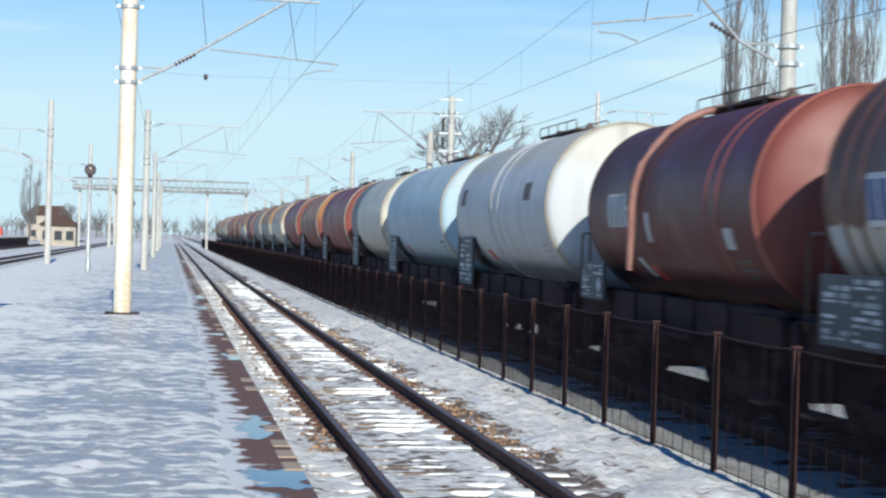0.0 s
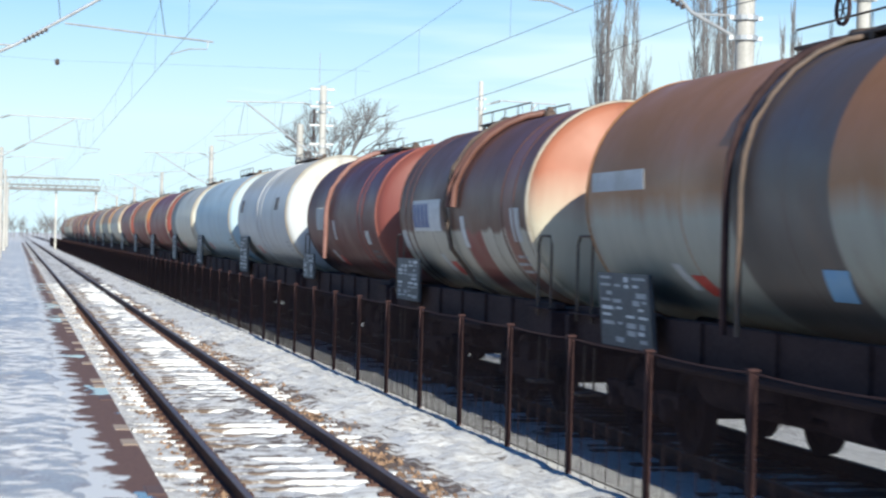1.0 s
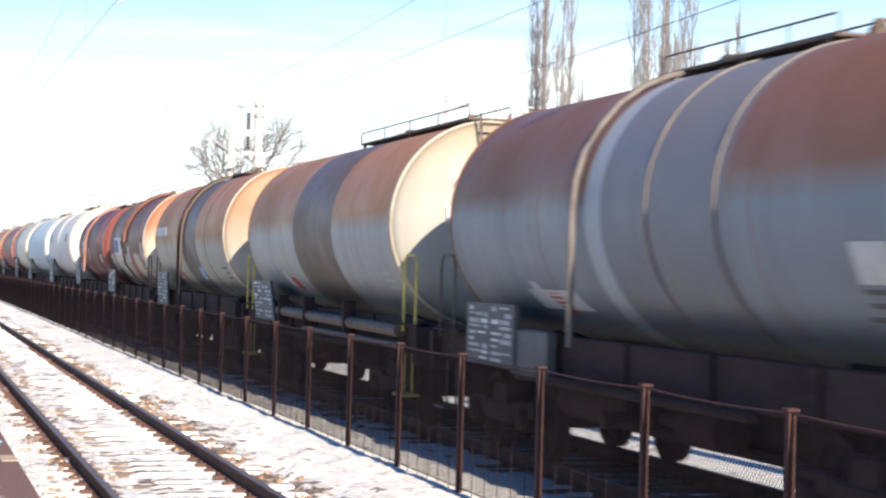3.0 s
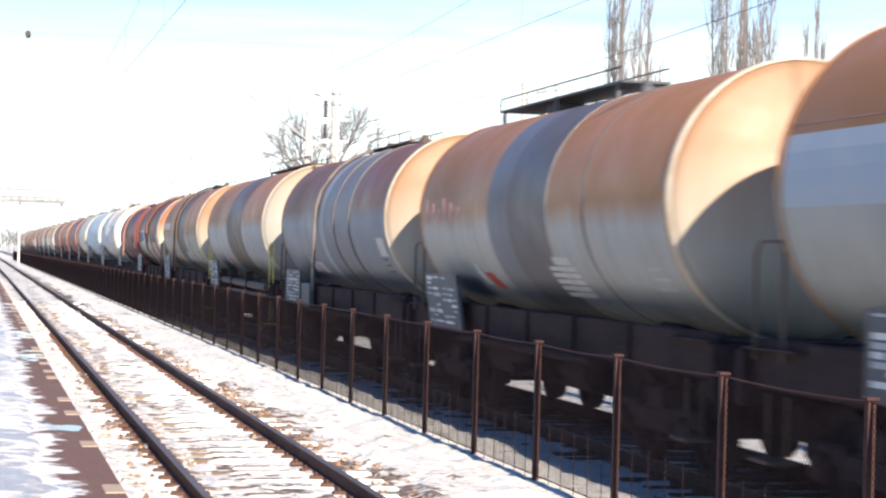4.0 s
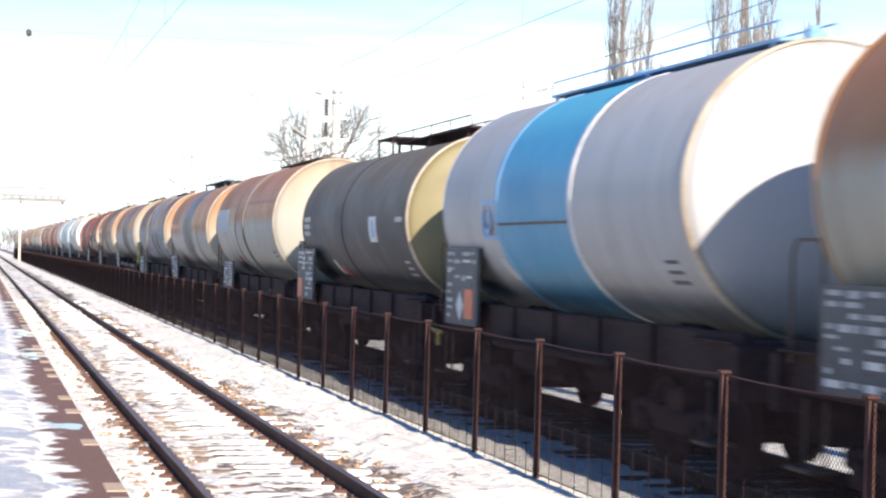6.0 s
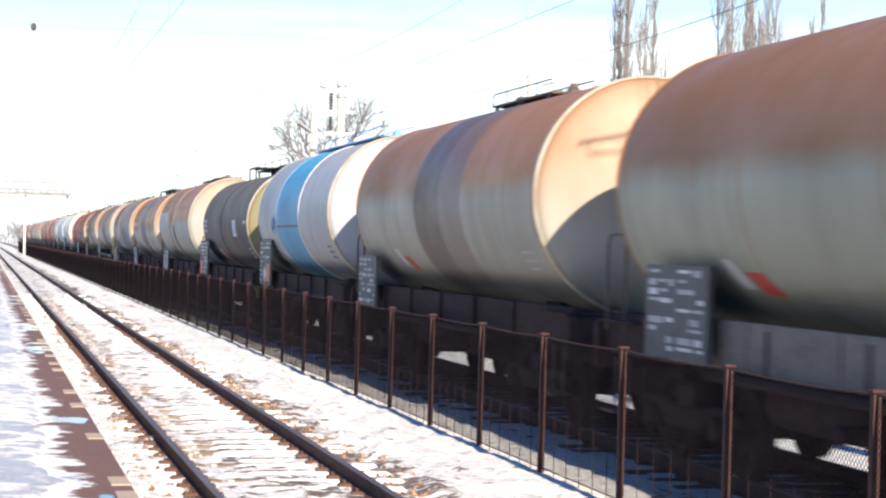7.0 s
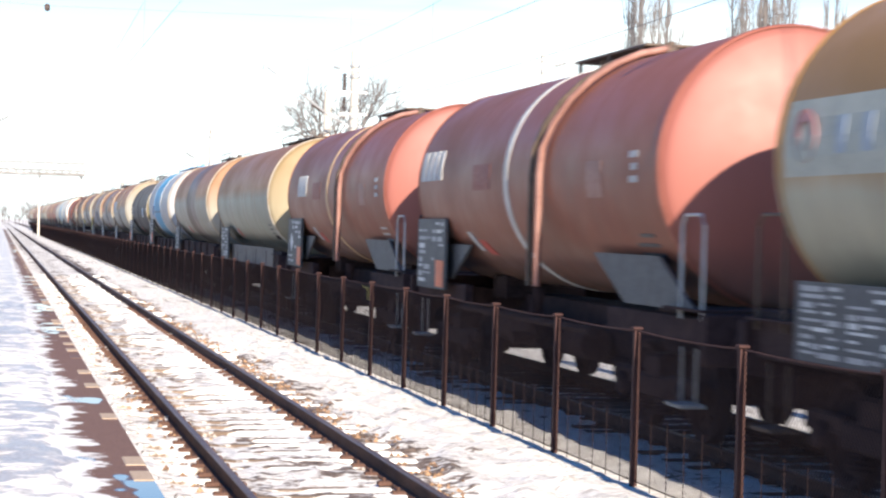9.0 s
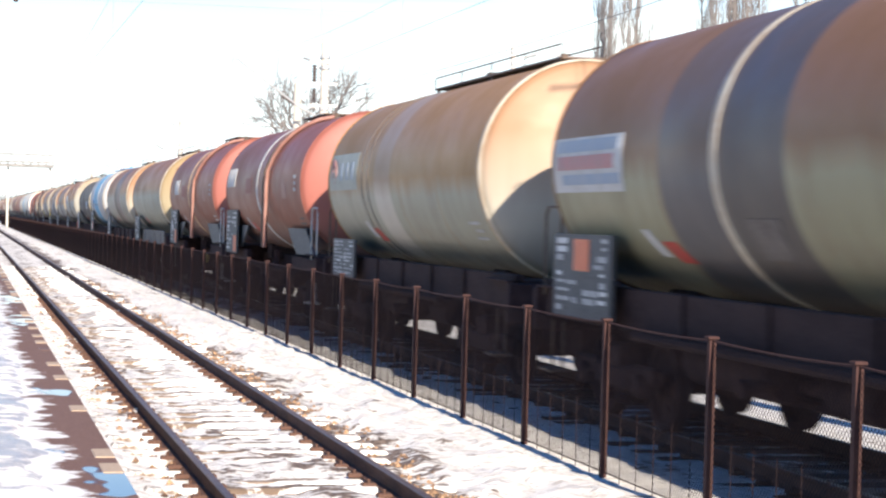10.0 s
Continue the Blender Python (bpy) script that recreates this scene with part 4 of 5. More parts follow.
def tank_wagon(far, rim, mat, label, seed, end_gap=0.95, board=(0.4, 1.9, 1.2, 2.2), walk_at=(-2.2, 1.6), walk_mat=DECK, rails=True, walk_lift=0.03, handrail=DECK, cradle=False, rim_mat=RIM, end_mat=None):
    """One bogie tank wagon; far and rim are the ends of its cylinder along the track at the start."""
    far, rim = K * far + 1.08, K * rim + 1.08
    b = (far - 0.12 - rim) / 2
    y_mid = (far - 0.12 + rim) / 2
    w = thing("tank_wagon", label, "tank wagon", "wagons of the freight train", pose(TRAIN_X, y_mid, RAIL_Z))
    w["wheels_seen"] = 1 if 23 < seed < 39 else 0
    prof = [(q, -b - e) for q, e in reversed(DISH)] + [(q, b + e) for q, e in DISH]
    part("tank", Shape().lathe(prof, axis="y", n=64), mat, w, smooth=50, at=(0, 0, AXIS_Z))
    for y in (-b + 0.04, b - 0.04):
        ring(w, y / K, 0.05, mat, 0.012, name="seam")
    if 22 < seed < 40:
        for k in (-0.55, -0.1, 0.4):
            ring(w, k * b / K, 0.03, mat, 0.003, name="weld_seam")
    # raised ring whose lighter colour draws the sunlit edge
    part("rim", Shape().lathe([(R - 0.01, -b - 0.10), (R + 0.012, -b - 0.085), (R + 0.022, -b - 0.03), (R + 0.012, -b + 0.005), (R - 0.01, -b + 0.02)], (0, 0, AXIS_Z), "y", 64), rim_mat, w, "rim of the tank end in a sunlit colour", smooth=60)
    if end_mat:
        part("end_cap", Shape().lathe([(q + 0.003, -b - e - 0.004) for q, e in DISH], axis="y", n=64), end_mat, w, "weathered sun-facing tank end", smooth=50, at=(0, 0, AXIS_Z))
    half = b + end_gap
    if cradle:                  # self-supporting tank: short stub sills at the ends only
        for e in (-1, 1):
            part("side_beam", Shape().box(1.08, 1.2, min(0, e * half), max(0, e * half), 1.0, 1.45, 0.015), GRIME, w)
            part("sill", Shape().box(-1.2, -1.08, min(e * half, e * (b - 2.2)), max(e * half, e * (b - 2.2)), 1.05, 1.3, 0.015), GRIME, w, "grimy frame sill")
    else:
        part("sill", Shape().box(-1.2, -1.08, -half, half, 1.02, 1.46, 0.015), SILL, w, "grimy frame sill")
        part("sill", Shape().box(1.08, 1.2, -half, half, 1.02, 1.46, 0.015), SILL, w)
        for k in range(-2, 3):
            y = k * b * 0.36
            part("stiffener", Shape().box(-1.24, -1.195, y - 0.04, y + 0.04, 1.0, 1.46, 0.008), SILL, w)
    for e in (-1, 1):
        y = e * half
        part("end_beam", Shape().box(-1.3, 1.3, min(y, y + e * 0.14), max(y, y + e * 0.14), 0.86, 1.36, 0.02), GRIME, w)
        part("end_floor", Shape().box(-1.3, 1.3, min(y, y - e * 1.1), max(y, y - e * 1.1), 1.365, 1.39), GRIME, w)
        for x in (-0.875, 0.875):
            part("buffer", BUFFER, None, w, at=(x, y + e * 0.13, 1.05)).rotation_euler = (0, 0, 0 if e > 0 else math.pi)
        yy = y - e * 0.12
        if e > 0 or seed in (25, 27, 35, 36):
            part("grab_rail", Shape().tube([(-1.24, yy, 1.28), (-1.24, yy, 2.2), (-1.24, yy - e * 0.1, 2.3), (-1.24, yy - e * 0.5, 2.3), (-1.24, yy - e * 0.6, 2.2), (-1.24, yy - e * 0.6, 1.28)], 0.018, 6), GRIME if cradle and e > 0 else handrail, w)
        part("saddle", Shape().box(-0.6, 0.6, e * (b - 1.9) - 0.35, e * (b - 1.9) + 0.35, 1.1, 1.45, 0.03), SILL, w)
        part("step", Shape().box(-1.36, -1.1, y - e * 0.55 - 0.22, y - e * 0.55 + 0.22, 0.42, 0.46, 0.008).tube([(-1.2, y - e * 0.55 - 0.2, 1.0), (-1.2, y - e * 0.55 - 0.2, 0.44)], 0.015, 5)
             .tube([(-1.2, y - e * 0.55 + 0.2, 1.0), (-1.2, y - e * 0.55 + 0.2, 0.44)], 0.015, 5), handrail, w)
        bogie(w, e * (half - 2.05))
    part("brake_pipe", Shape().tube([(-1.3, -half + 3.4, 1.0), (-1.3, half - 3.4, 1.0)], 0.05, 8), SILL, w)
    part("centre_sill", Shape().box(-0.3, 0.3, -half, half, 0.45, 1.2, 0.02), GRIME, w)
    part("brake_cylinder", Shape().lathe([(0.0, -0.5), (0.2, -0.48), (0.2, 0.4), (0.08, 0.46), (0.06, 1.2)], (-0.6, -0.6, 0.72), "y", 14), GRIME, w, smooth=40)
    part("air_reservoir", Shape().lathe([(0.0, -1.1), (0.2, -1.05), (0.22, -0.95), (0.22, 0.95), (0.2, 1.05), (0.0, 1.1)], (-0.75, 1.6, 0.78), "y", 14), GRIME, w, smooth=40)
    part("brake_rod", Shape().tube([(-0.4, -half + 2.0, 0.55), (-0.4, half - 2.0, 0.55)], 0.03, 6), GRIME, w)
    part("outlet_valve", Shape().tube([(-0.9, 0.5, 1.35), (-0.95, 0.5, 0.75), (-1.25, 0.5, 0.7)], 0.09, 8), GRIME, w)
    if cradle:
        for e in (-1, 1):
            y = e * (b - 1.7)
            pts = [(e * (b - 2.65), 1.88), (e * (b - 0.45), 1.88), (e * (b + 0.6), 1.36), (e * (b - 1.5), 1.36)]
            part("cradle_plate", Shape().add([(x, q, z) for x in (-1.24, -1.20) for q, z in pts],
                                            [(0, 1, 2, 3), (7, 6, 5, 4), (0, 4, 5, 1), (1, 5, 6, 2), (2, 6, 7, 3), (3, 7, 4, 0)]), BOARD, w, "grey cradle plate")
    lever = {32: b + 0.3, 35: -b + 1.4}.get(seed)
    if lever is not None:
        part("brake_lever", Shape().tube([(-1.34, lever, 1.0), (-1.34, lever + 0.8, 1.02)], 0.026, 6).tube([(-1.34, lever + 0.2, 1.0), (-1.34, lever + 0.2, 0.8)], 0.04, 6), YELLOW, w, "yellow brake lever")
    if board:
        data_board(w, b - board[0] * K + 0.12, board[1] * K, board[2], board[3], seed, **BOARDS.get(seed, {}))
    if walk_at:
        walkway(w, walk_at[0], walk_at[1], rails, walk_mat, walk_lift)
    # hazard mark low on the side, and lettering near the rear end
    if seed != 32:
        part("hazard_mark", plate(b / K - 3.7, b / K - 3.3, -1.03, -0.83, skew=0.22), RED, w, "red hazard mark", at=(0, 0, AXIS_Z))
    part("hazard_mark", plate(b / K - 3.1, b / K - 2.85, -0.98, -0.72, skew=0.22), PALE, w, "white hazard mark", at=(0, 0, AXIS_Z))
    r = random.Random(seed)
    for k in range(3):
        q = r.uniform(0.35, 0.7)
        part("lettering", plate(-b / K + 0.55, -b / K + 0.55 + q, -0.72 - k * 0.1, -0.685 - k * 0.1), LETTER if seed % 2 else BOARD, w, at=(0, 0, AXIS_Z))
    return w, b


RUST, GREY = (0.37, 0.160, 0.053), (0.335, 0.34, 0.295)
OX, OX2, CREAM = (0.22, 0.062, 0.045), (0.25, 0.06, 0.045), (0.66, 0.61, 0.50)
DARKGREY, OLIVE = (0.17, 0.17, 0.18), (0.30, 0.29, 0.22)
train = []
DUSTY = worn("dusty grey paint", (0.15, 0.13, 0.12), (0.10, 0.085, 0.08), 0.7, 0.0, 4)
OXBAND = worn("oxide red strap", (0.25, 0.07, 0.055), (0.19, 0.05, 0.04), 0.6, 0.0, 3)
END = tank_mat("weathered cream end", (0.34, 0.19, 0.105), (0.37, 0.34, 0.285), 0.0, streak=0.15, rust=(0.36, 0.20, 0.09), soft=0.5)
END_PALE = tank_mat("pale cream end", (0.305, 0.24, 0.165), (0.315, 0.305, 0.27), 0.6, streak=0.10, rust=(0.40, 0.25, 0.13), soft=0.5)
END_TAN = tank_mat("weathered tan end", (0.30, 0.21, 0.105), (0.315, 0.265, 0.175), 0.2, streak=0.15, rust=(0.30, 0.17, 0.08), soft=0.5)
# lighter copy of the red tank paint, with sunlight put into the colour
END_RED = tank_mat("sunlit red end", (0.33, 0.115, 0.09), (0.31, 0.10, 0.078), 0.6, streak=0.1, soft=0.4)
RUST_BAND = worn("faded red strap", (0.31, 0.16, 0.13), (0.22, 0.10, 0.08), 0.6, 0.0, 3)
OXBROWN = worn("brown strap", (0.17, 0.075, 0.055), (0.12, 0.055, 0.042), 0.6, 0.0, 3)
TANPAINT = worn("faded cream ring paint", (0.55, 0.36, 0.20), (0.45, 0.28, 0.16), 0.6, 0.0, 5)
SLATE = worn("faded blue paint", (0.24, 0.31, 0.40), (0.30, 0.34, 0.40), 0.6, 0.0, 4)
FADED_BLUE = worn("pale blue grey paint", (0.30, 0.36, 0.42), (0.34, 0.38, 0.42), 0.6, 0.0, 3)
PANEL = worn("pale green grey paint", (0.36, 0.37, 0.32), (0.29, 0.30, 0.26), 0.6, 0.0, 3)
SCRAWL = worn("faded pink scrawl", (0.45, 0.20, 0.20), (0.36, 0.22, 0.22), 0.6, 0.0, 5)


def couple(*a, **k):
    w, b = tank_wagon(*a, **k)
    train.append(w)
    return w, b


# wagons ahead, seen small and far down the line
HEAD = [(OX, OX2), (RUST, OX), (OX, OX2), ((0.5, 0.36, 0.24), CREAM), (RUST, GREY), ((0.34, 0.24, 0.16), GREY), (OX, OX2), (RUST, CREAM)]
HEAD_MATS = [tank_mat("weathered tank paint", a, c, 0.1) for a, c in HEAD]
HEAD_LABELS = ["dull red tank wagon", "brown and red tank wagon", "dull red tank wagon", "tan and cream tank wagon", "rust-topped grey tank wagon", "brown and grey tank wagon", "dull red tank wagon", "rust-topped cream tank wagon"]
for i in range(15):
    far = 60.5 + 14.6 * (i + 0.6)
    couple(far, far - 11.4, HEAD_MATS[i % 8], HEAD_LABELS[i % 8] + " far ahead in the freight train", 200 + i)

w, b = couple(55.0, 44.8, tank_mat("cream paint with dark ends", (0.55, 0.52, 0.44), CREAM, 0.4, [(2.6, 5.2, (0.16, 0.17, 0.17), (0.16, 0.15, 0.14))]), "cream tank wagon with a dark front end", 21)
w, b = couple(42.9, 30.8, tank_mat("pale blue paint", (0.50, 0.58, 0.60), (0.42, 0.54, 0.60), 0.5, streak=0.12), "pale blue tank wagon", 22)
w, b = couple(28.1, 17.0, tank_mat("off-white paint", (0.60, 0.56, 0.48), (0.56, 0.57, 0.57), 0.75, streak=0.25), "off-white tank wagon with rusty top and seams", 23)
for y in (-0.3, 0.5, 0.75):
    ring(w, y, 0.08, PALE)
part("sign", plate(-b / K + 1.6, -b / K + 2.3, 0.1, 0.42), DUSTY, w, "grey sign", at=(0, 0, AXIS_Z))
part("sign", plate(b / K - 1.3, b / K - 0.7, 0.1, 0.45), DUSTY, w, "grey sign", at=(0, 0, AXIS_Z))

gauge(1.34, 0.26)
# its end is a lighter red than the tank, sunlight painted in
w, b = couple(14.0, 4.8, tank_mat("oxide red paint", (0.095, 0.024, 0.018), (0.105, 0.019, 0.015), 0.3, streak=0.2), "oxide red tank wagon with a pale pipe round it", 24, walk_at=(-1.6, 2.0), board=(0.0, 1.6, 1.3, 1.85), rim_mat=RIM_RED, end_mat=tank_mat("dull red sunlit end", (0.23, 0.068, 0.05), (0.19, 0.048, 0.038), 0.5, streak=0.1, soft=0.4))
bent_pipe(w, 1.15, RUST_BAND, 0.055, drift=-0.25)
ring(w, -2.5, 0.10, OXBAND, 0.012), ring(w, -3.0, 0.10, OXBAND, 0.012)
logo(w, 3.06, 1.72, 0.19, -0.29, PALE)
sign(w, -3.6, -3.2, -0.57, -0.32, PALE, "pale lettered panel")
sign(w, 0.5, 0.75, -0.5, -0.1, PALE, "pale paint patch")

gauge(1.38, 0.2)
w, b = couple(2.2, -6.9, tank_mat("brown over cream paint", (0.125, 0.052, 0.030), (0.48, 0.44, 0.36), -0.36, [(-1.6, -0.5, (0.22, 0.045, 0.035), (0.125, 0.052, 0.030)), (-3.5, -3.0, (0.24, 0.10, 0.07), (0.18, 0.075, 0.055))], 0.4, soft=0.03),
              "brown and cream tank wagon with a white panel", 25, walk_at=(-0.4, 3.1), board=(0.1, 1.9, 1.2, 1.9), end_mat=tank_mat("orange over cream end", (0.42, 0.15, 0.08), (0.56, 0.50, 0.38), 0.1, streak=0.2, soft=0.35))
logo(w, 3.2, 1.9, 0.08, -0.3, BLUE, (1.06, 3.25, -0.36, 0.14))
bent_pipe(w, 0.06, OXBROWN, 0.05, -16, -0.6), bent_pipe(w, -0.28, OXBROWN, 0.05, -16, -0.6)
ladder(w, 0.3, DECK, 0.1)
for y in (3.95, 3.45, -3.1, -3.8):
    ring(w, y, 0.09, OXBROWN, 0.009)
sign(w, -0.69, -0.42, -0.6, -0.14, WHITE, "white sign")
sign(w, 4.05, 4.42, -0.65, -0.35, PALE, "pale sign")
sign(w, -4.1, -3.62, -0.5, -0.05, PALE, "pale sign")

gauge(1.41)
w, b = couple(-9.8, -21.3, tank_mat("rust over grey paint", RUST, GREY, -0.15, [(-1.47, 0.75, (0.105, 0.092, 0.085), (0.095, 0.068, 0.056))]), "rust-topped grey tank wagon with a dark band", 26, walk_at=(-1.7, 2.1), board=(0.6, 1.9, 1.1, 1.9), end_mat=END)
bent_pipe(w, 0.7, GRIME, 0.04, label="dark bent pipe"), bent_pipe(w, 0.35, DECK, 0.03, label="dark bent pipe")
sign(w, 3.44, 5.4, 0.05, 0.27, PALE, "painted-over pale patch", skew=0.1)
sign(w, -1.4, -0.85, -0.98, -0.71, SKYBLUE, "blue paint mark", skew=-0.2)
ring(w, -3.0, 0.03, SILL, 0.006)

w, b = couple(-24.3, -36.05, tank_mat("rust over blue grey paint", RUST, (0.32, 0.34, 0.34), 0.02, [(-1.78, 1.17, (0.09, 0.071, 0.059), (0.115, 0.068, 0.047))]), "rust-topped grey tank wagon with a broad dark band", 27,
              walk_at=(-5.7, 1.1), handrail=YELLOW, board=(0.6, 1.9, 1.15, 1.85), end_mat=END_PALE)
part("heating_pipe", Shape().tube([(-1.28, -b - 0.2, 1.28), (-1.28, b - 2.6, 1.34)], 0.085, 10), DECK, w, "dusty brown heating pipe", smooth=60)
part("heating_pipe", Shape().tube([(-1.28, -b - 0.4, 1.08), (-1.28, 0.6, 1.1)], 0.05, 8), DECK, w, smooth=60)
for y in (-2.6, 0.3, 2.4):
    part("pipe_bracket", Shape().box(-1.38, -1.2, y - 0.06, y + 0.06, 1.15, 1.62, 0.01), SILL, w)
part("end_sign", Shape().box(-0.72, -0.52, -b - 0.41, -b - 0.26, AXIS_Z - 0.0, AXIS_Z + 0.22, 0.01), WHITE, w, "white sign on the tank end")
for x in (-0.25, 0.15):
    part("end_ladder", Shape().tube([(x, -b - 0.46, AXIS_Z + 0.6), (x, -b - 0.3, AXIS_Z + 1.5)], 0.02, 5), DECK, w)
for z in (0.95, 1.35):
    part("rung", Shape().tube([(-0.25, -b - 0.42, AXIS_Z + z), (0.15, -b - 0.42, AXIS_Z + z)], 0.022, 5), DECK, w)

gauge(1.39)
w, b = couple(-39.0, -50.8, tank_mat("rust over slate paint", (0.195, 0.08, 0.036), (0.18, 0.208, 0.245), 0.1, [(-2.49, 0.32, (0.14, 0.155, 0.185), (0.15, 0.14, 0.15)), (0.32, 0.75, (0.30, 0.34, 0.38), (0.28, 0.30, 0.33))]), "rust-topped slate tank wagon with dark blue bands", 28,
              walk_at=(-2.5, 1.6), board=(1.0, 1.9, 1.05, 1.75), end_mat=END)
bent_pipe(w, 1.0, DUSTY, 0.035, label="grey bent pipe")
ring(w, -0.9, 0.06, DUSTY, 0.02), ring(w, -2.5, 0.06, DUSTY, 0.02)
sign(w, -5.5, -4.9, -0.65, -0.35, PALE, "pale lettered panel")
sign(w, 1.6, 3.2, -1.0, -0.8, PALE, "pale paint marks", skew=0.2)
part("tool_box", Shape().box(-1.36, -1.26, b - 3.6, b - 2.4, 1.0, 1.5, 0.02), BOARD, w)

w, b = couple(-53.4, -64.9, tank_mat("rust over pale grey paint", (0.38, 0.165, 0.056), (0.35, 0.36, 0.345), -0.15, [(0.45, 1.38, (0.135, 0.148, 0.178), (0.125, 0.122, 0.135)), (-1.29, 0.45, (0.095, 0.093, 0.103), (0.10, 0.078, 0.07))]), "rust-topped pale grey tank wagon with scrawled paint", 29,
              walk_at=(-0.8, 5.2), walk_mat=BOARD, walk_lift=0.14, board=(0.6, 2.0, 1.1, 1.85), end_mat=END)
ring(w, -1.35, 0.035, RIM, 0.006), ring(w, -2.85, 0.06, DUSTY, 0.01)
for k in range(6):
    sign(w, 5.2 - k * 0.38, 5.04 - k * 0.38, -0.14 + 0.05 * (k % 2), 0.2 - 0.07 * (k % 3), SCRAWL, "faded red scrawl", skew=0.15 - 0.1 * (k % 3))
for k in range(5):
    sign(w, -2.0, -0.9, -0.76 - k * 0.075, -0.71 - k * 0.075, PALE, "faint pale lettering", skew=-0.04)
sign(w, -1.9, -1.2, -0.69, -0.6, PALE, "faint pale lettering")

gauge(1.43)
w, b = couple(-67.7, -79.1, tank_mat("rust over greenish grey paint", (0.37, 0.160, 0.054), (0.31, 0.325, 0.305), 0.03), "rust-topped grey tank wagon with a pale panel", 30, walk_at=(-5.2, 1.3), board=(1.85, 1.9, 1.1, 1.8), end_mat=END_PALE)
sign(w, 2.95, 5.5, -0.2, 0.39, FADED_BLUE, "pale blue-grey painted panel")
ring(w, 1.35, 0.10, DECK, 0.012), ring(w, -0.26, 0.16, DUSTY, 0.03)
part("end_sign", Shape().box(-0.62, -0.2, -b - 0.47, -b - 0.3, AXIS_Z - 0.1, AXIS_Z + 0.4, 0.01), WHITE, w, "white sign on the tank end")
part("seam_line", plate(-b / K, b / K, 0.47, 0.482, 0.004), RUST_BAND, w, at=(0, 0, AXIS_Z))

gauge(1.33)
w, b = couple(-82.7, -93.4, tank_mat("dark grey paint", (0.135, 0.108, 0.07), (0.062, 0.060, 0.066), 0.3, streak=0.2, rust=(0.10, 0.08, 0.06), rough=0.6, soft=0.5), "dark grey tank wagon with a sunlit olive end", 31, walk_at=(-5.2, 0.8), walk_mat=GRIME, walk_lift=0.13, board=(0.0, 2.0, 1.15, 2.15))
# The near end's lighter olive has the sunlight on it painted in.
part("end_cap", Shape().lathe([(q + 0.003, -b - e - 0.004) for q, e in DISH], axis="y", n=64), tank_mat("sunlit olive paint", (0.20, 0.172, 0.085), (0.19, 0.165, 0.085), 0.3, streak=0.2), w, "olive tank end lightened as if sunlit", smooth=50, at=(0, 0, AXIS_Z))
stand = part("platform", Shape().box(-0.34, 0.34, 0.85, 2.25, AXIS_Z + R + 0.26, AXIS_Z + R + 0.30, 0.008), GRIME, w, "dark raised steel platform")
for x in (-0.32, 0.32):
    for y in (0.9, 2.2):
        part("platform_leg", Shape().tube([(x, y, AXIS_Z + R - 0.06), (x, y, AXIS_Z + R + 0.27)], 0.022, 6), GRIME, stand)
ring(w, 0.6, 0.06, SILL, 0.01)
sign(w, -2.75, -2.1, -0.38, 0.05, WHITE, "white and blue sign")
sign(w, -2.55, -2.3, -0.3, -0.02, SKYBLUE, "blue mark on a white sign", 0.012)
sign(w, -4.95, -4.4, -0.06, 0.02, PALE, "white lettering")
for k in range(3):
    sign(w, 4.3, 5.0, -0.25 + k * 0.14, -0.16 + k * 0.14, LETTER, "white lettering", skew=0.1)

gauge(1.45)
w, b = couple(-96.4, -106.7, tank_mat("pale grey and blue paint", (0.40, 0.40, 0.41), (0.37, 0.385, 0.405), 0.9, [(-1.27, 1.98, (0.045, 0.27, 0.46), (0.065, 0.34, 0.50))], 0.12), "pale grey tank wagon with a broad bright blue band", 32, walk_at=(-4.6, 3.6), walk_mat=SKYBLUE, board=(0.2, 1.85, 1.15, 2.2))
ring(w, 1.98, 0.07, SKYBLUE, 0.010), ring(w, -1.32, 0.12, WHITE, 0.014)
part("mark", Shape().lathe([(0.22, 0.0), (0.22, 0.012), (0.13, 0.012), (0.13, 0.0)], (-R - 0.006, 2.46 * K, AXIS_Z - 0.22), "x", 20), SKYBLUE, w, "blue round mark")
for z0, z1 in ((-0.48, -0.42), (-0.03, 0.03)):
    sign(w, 2.1, 2.82, z0, z1, SKYBLUE, "blue edge of a painted square")
part("seam_line", plate(-1.2, 1.95, -0.30, -0.27, 0.012), DECK, w, at=(0, 0, AXIS_Z))

w, b = couple(-109.7, -121.8, tank_mat("brown rust over grey paint", (0.35, 0.157, 0.056), (0.31, 0.30, 0.255), 0.1, [(-1.92, -0.6, (0.20, 0.165, 0.145), (0.17, 0.10, 0.075)), (-0.6, 1.0, (0.13, 0.10, 0.085), (0.12, 0.075, 0.058))]), "brown-topped grey tank wagon with a dark band", 33, walk_at=(-2.6, 0.8), board=(0.2, 1.6, 1.1, 1.95), end_mat=END)

w, b = couple(-125.0, -136.9, tank_mat("brown rust over green grey paint", (0.31, 0.138, 0.047), (0.28, 0.29, 0.235), 0.08), "rust-brown and green-grey tank wagon", 34, walk_at=(-5.8, 0.2), board=(1.0, 1.8, 1.1, 2.0), end_mat=END_TAN)
for k in range(5):
    part("skirt_panel", Shape().box(-1.235, -1.21, -b + 0.3 + k * 1.9, -b + 2.16 + k * 1.9, 1.06, 1.52, 0.008), DUSTY, w, "dusty grey skirt panel")
part("end_sign", Shape().box(-0.72, -0.54, -b - 0.41, -b - 0.28, AXIS_Z - 0.0, AXIS_Z + 0.2, 0.01), WHITE, w, "white sign on the tank end")
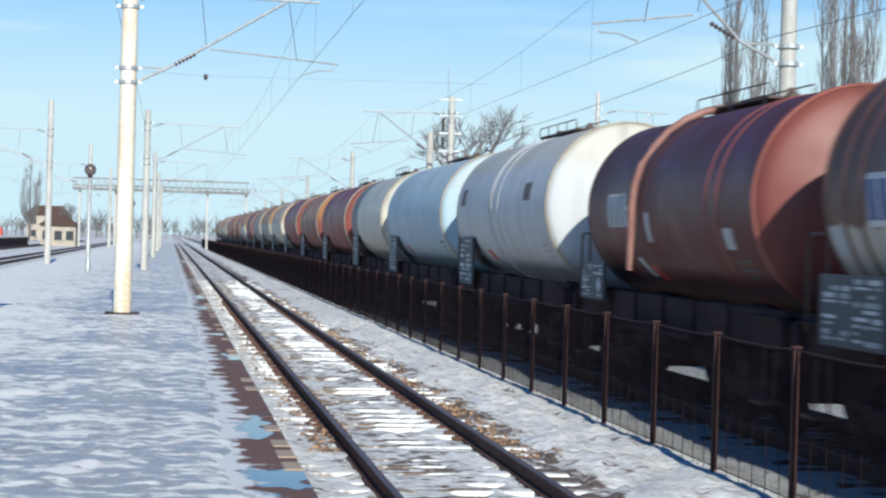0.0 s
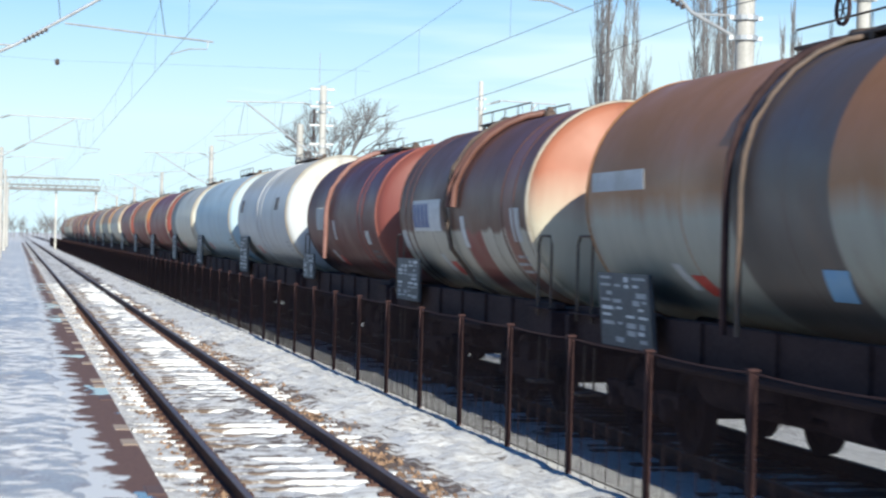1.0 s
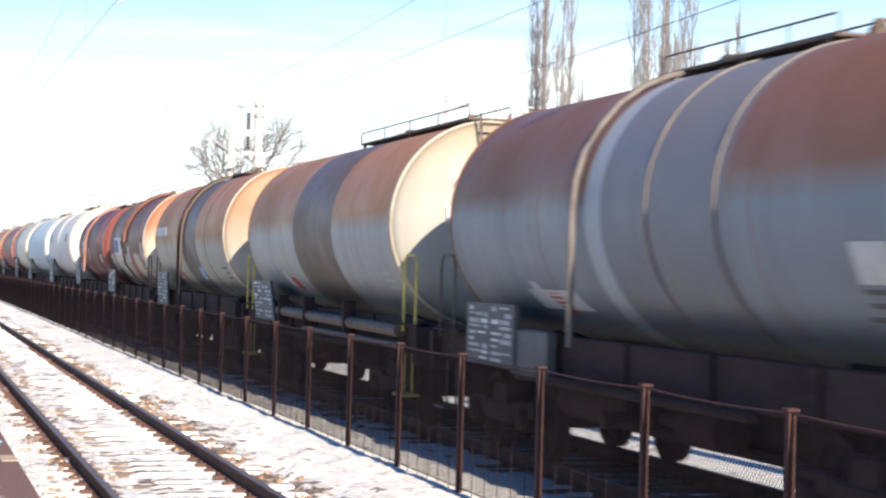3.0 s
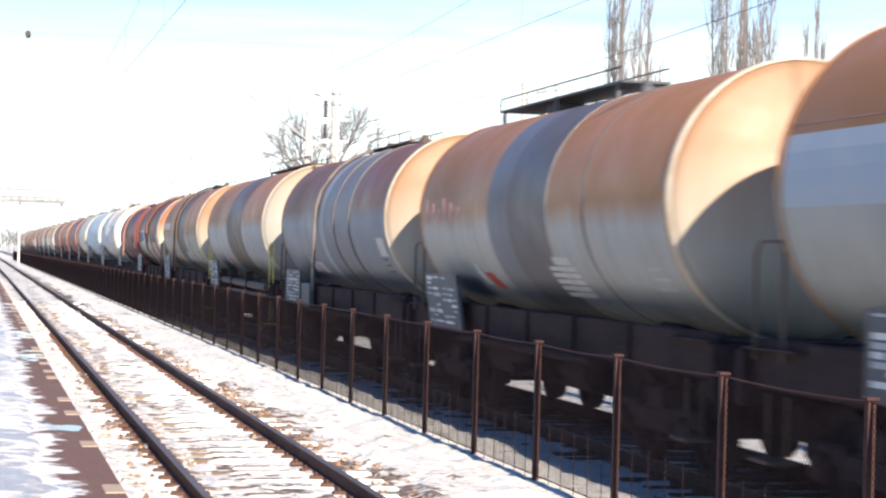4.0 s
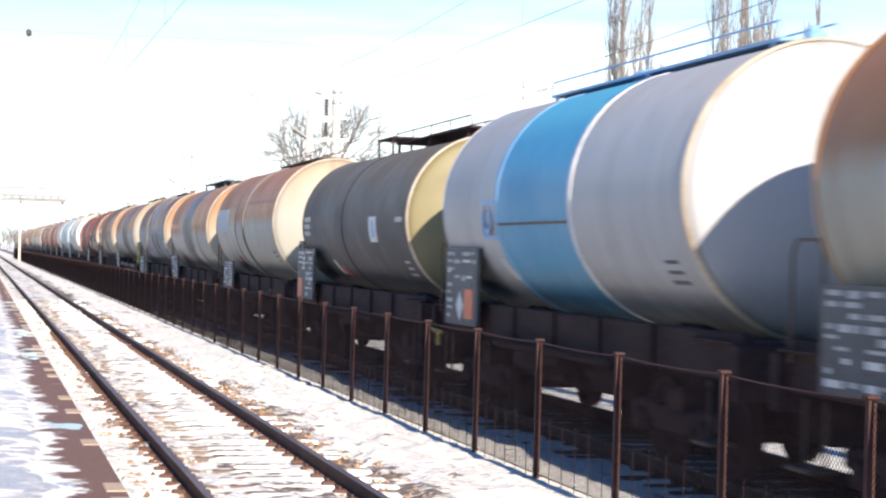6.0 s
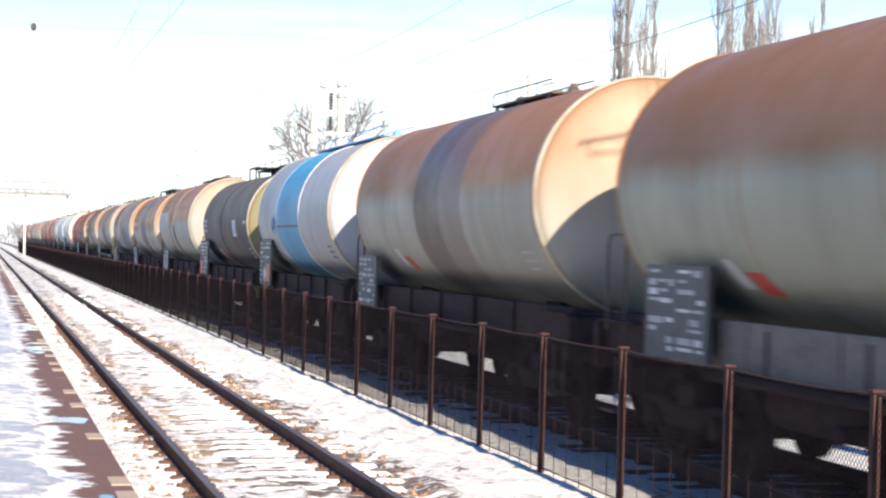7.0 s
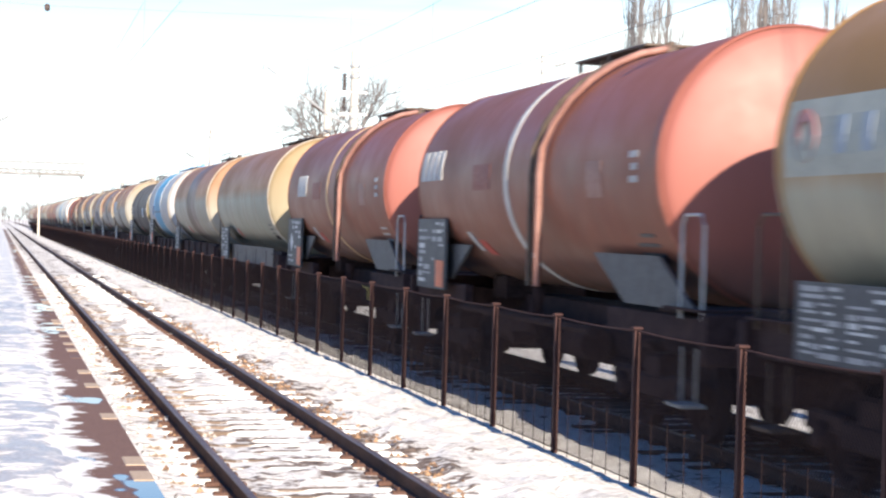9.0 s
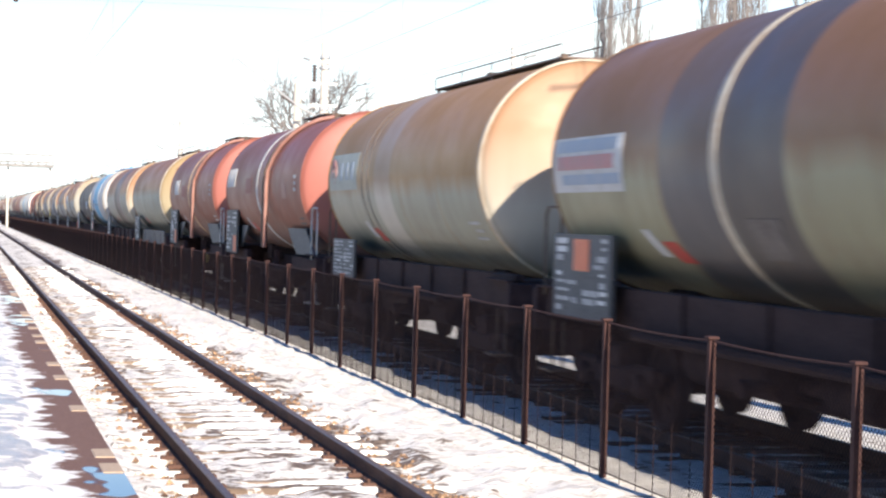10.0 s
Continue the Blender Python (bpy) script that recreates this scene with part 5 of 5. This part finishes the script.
sign(w, -5.5, -4.8, -1.05, -0.95, SILL, "dark maker's plate")

for far, rim, seed, mark, label in ((-140.4, -152.35, 35, (4.3, 3.0, 0.37, -0.07), "oxide red tank wagon with a cream ring and a bent pipe"), (-155.2, -167.2, 36, (5.69, 4.13, 0.47, 0.03), "oxide red tank wagon with a white ring and a large mark")):
    w, b = couple(far, rim, tank_mat("oxide red brown paint", (0.26, 0.086, 0.046), (0.225, 0.074, 0.046), 0.1, streak=0.2), label, seed, walk_at=(-1.9, 1.2), rails=False, walk_lift=0.12, board=(-0.1, 2.0, 1.2, 2.25), cradle=True, handrail=PALE, rim_mat=RIM_RED, end_mat=END_RED)
    ring(w, 0.3, 0.20, PALE if seed == 36 else TANPAINT, 0.012, name="painted_ring")
    bent_pipe(w, -1.65, RUST_BAND, 0.045, drift=-0.9)
    bent_pipe(w, -1.25, DECK, 0.04, drift=-0.9, label="dark bent pipe")
    logo(w, *mark, PALE)
    sign(w, -4.0, -3.4, -0.3, 0.1, RUST_BAND, "painted-over patch")
    sign(w, 1.2, 2.2, -0.15, 0.2, OXBAND, "painted-over patch")
    for k in range(3):
        sign(w, -5.3, -5.02 - 0.06 * (k % 2), -0.16 + 0.13 * k, -0.09 + 0.13 * k, LETTER, "pale lettering")

w, b = couple(-170.3, -181.7, tank_mat("tan over grey paint", (0.36, 0.19, 0.060), (0.32, 0.315, 0.245), -0.2, [(0.1, 1.3, (0.47, 0.44, 0.38), (0.33, 0.22, 0.14))], 0.24), "tan and grey tank wagon with a pale lettered panel", 37, walk_at=(-5.4, 2.1), board=(0.5, 2.0, 1.1, 1.75), end_mat=END)
sign(w, 2.85, 5.45, -0.19, 0.44, PANEL, "pale panel with faded lettering")
for k in range(3):
    sign(w, 4.35 - k * 0.5, 4.2 - k * 0.5, -0.02, 0.28, SLATE, "faded lettering", 0.012)
part("mark", Shape().lathe([(0.22, 0.0), (0.22, 0.014), (0.12, 0.014), (0.12, 0.0)], (-R - 0.012, 5.0 * K, AXIS_Z + 0.14), "x", 16), SCRAWL, w, "faded red round mark")
ring(w, 2.4, 0.05, DUSTY, 0.012), ring(w, 1.9, 0.05, DUSTY, 0.012)

w, b = couple(-185.0, -197.0, tank_mat("brown over sunlit olive paint", (0.24, 0.116, 0.046), (0.28, 0.265, 0.17), -0.12, [(0.6, 2.16, (0.085, 0.08, 0.085), (0.13, 0.08, 0.055)), (-0.73, 0.6, (0.08, 0.07, 0.065), (0.085, 0.065, 0.06))], 0.3), "brown and olive tank wagon with dark bands and a white ring", 38, walk_at=(-4.6, -1.6), board=(0.1, 2.1, 1.1, 2.0), end_mat=END)
ring(w, 0.82, 0.17, RIM, 0.008, name="painted_ring")
sign(w, 3.4, 5.85, -0.34, 0.25, PALE, "pale panel with faded red and blue lettering")
sign(w, 3.55, 5.7, 0.09, 0.22, SLATE, "faded blue lettering", 0.012)
sign(w, 3.7, 5.7, -0.10, 0.05, SCRAWL, "faded red lettering", 0.012)
sign(w, 3.5, 5.5, -0.26, -0.15, SLATE, "faded blue lettering", 0.012)
sign(w, -0.4, 0.3, -0.95, -0.6, DUSTY, "painted-over patch")
couple(-200.0, -211.5, HEAD_MATS[4], "rust-topped grey tank wagon at the rear of the freight train", 39)


def motions():
    """The train runs past at a steady speed, away down the line."""
    times = [0, 1 / 30, 2 / 30] + [0.5 * k for k in range(1, 20)] + [10 - 2 / 30, 10 - 1 / 30, 10]
    for wagon in train:
        x, y, z = wagon.matrix_basis.translation
        walk(wagon, [(t, pose(x, y + SPEED * t, z)) for t in times])
    turn = math.degrees(SPEED / 0.46)
    for wheel in wheels:
        x, y, z = wheel.location
        walk(wheel, [(k / 30, pose(x, y, z, -(turn * k / 30) % 360)) for k in range(301)])


motions()
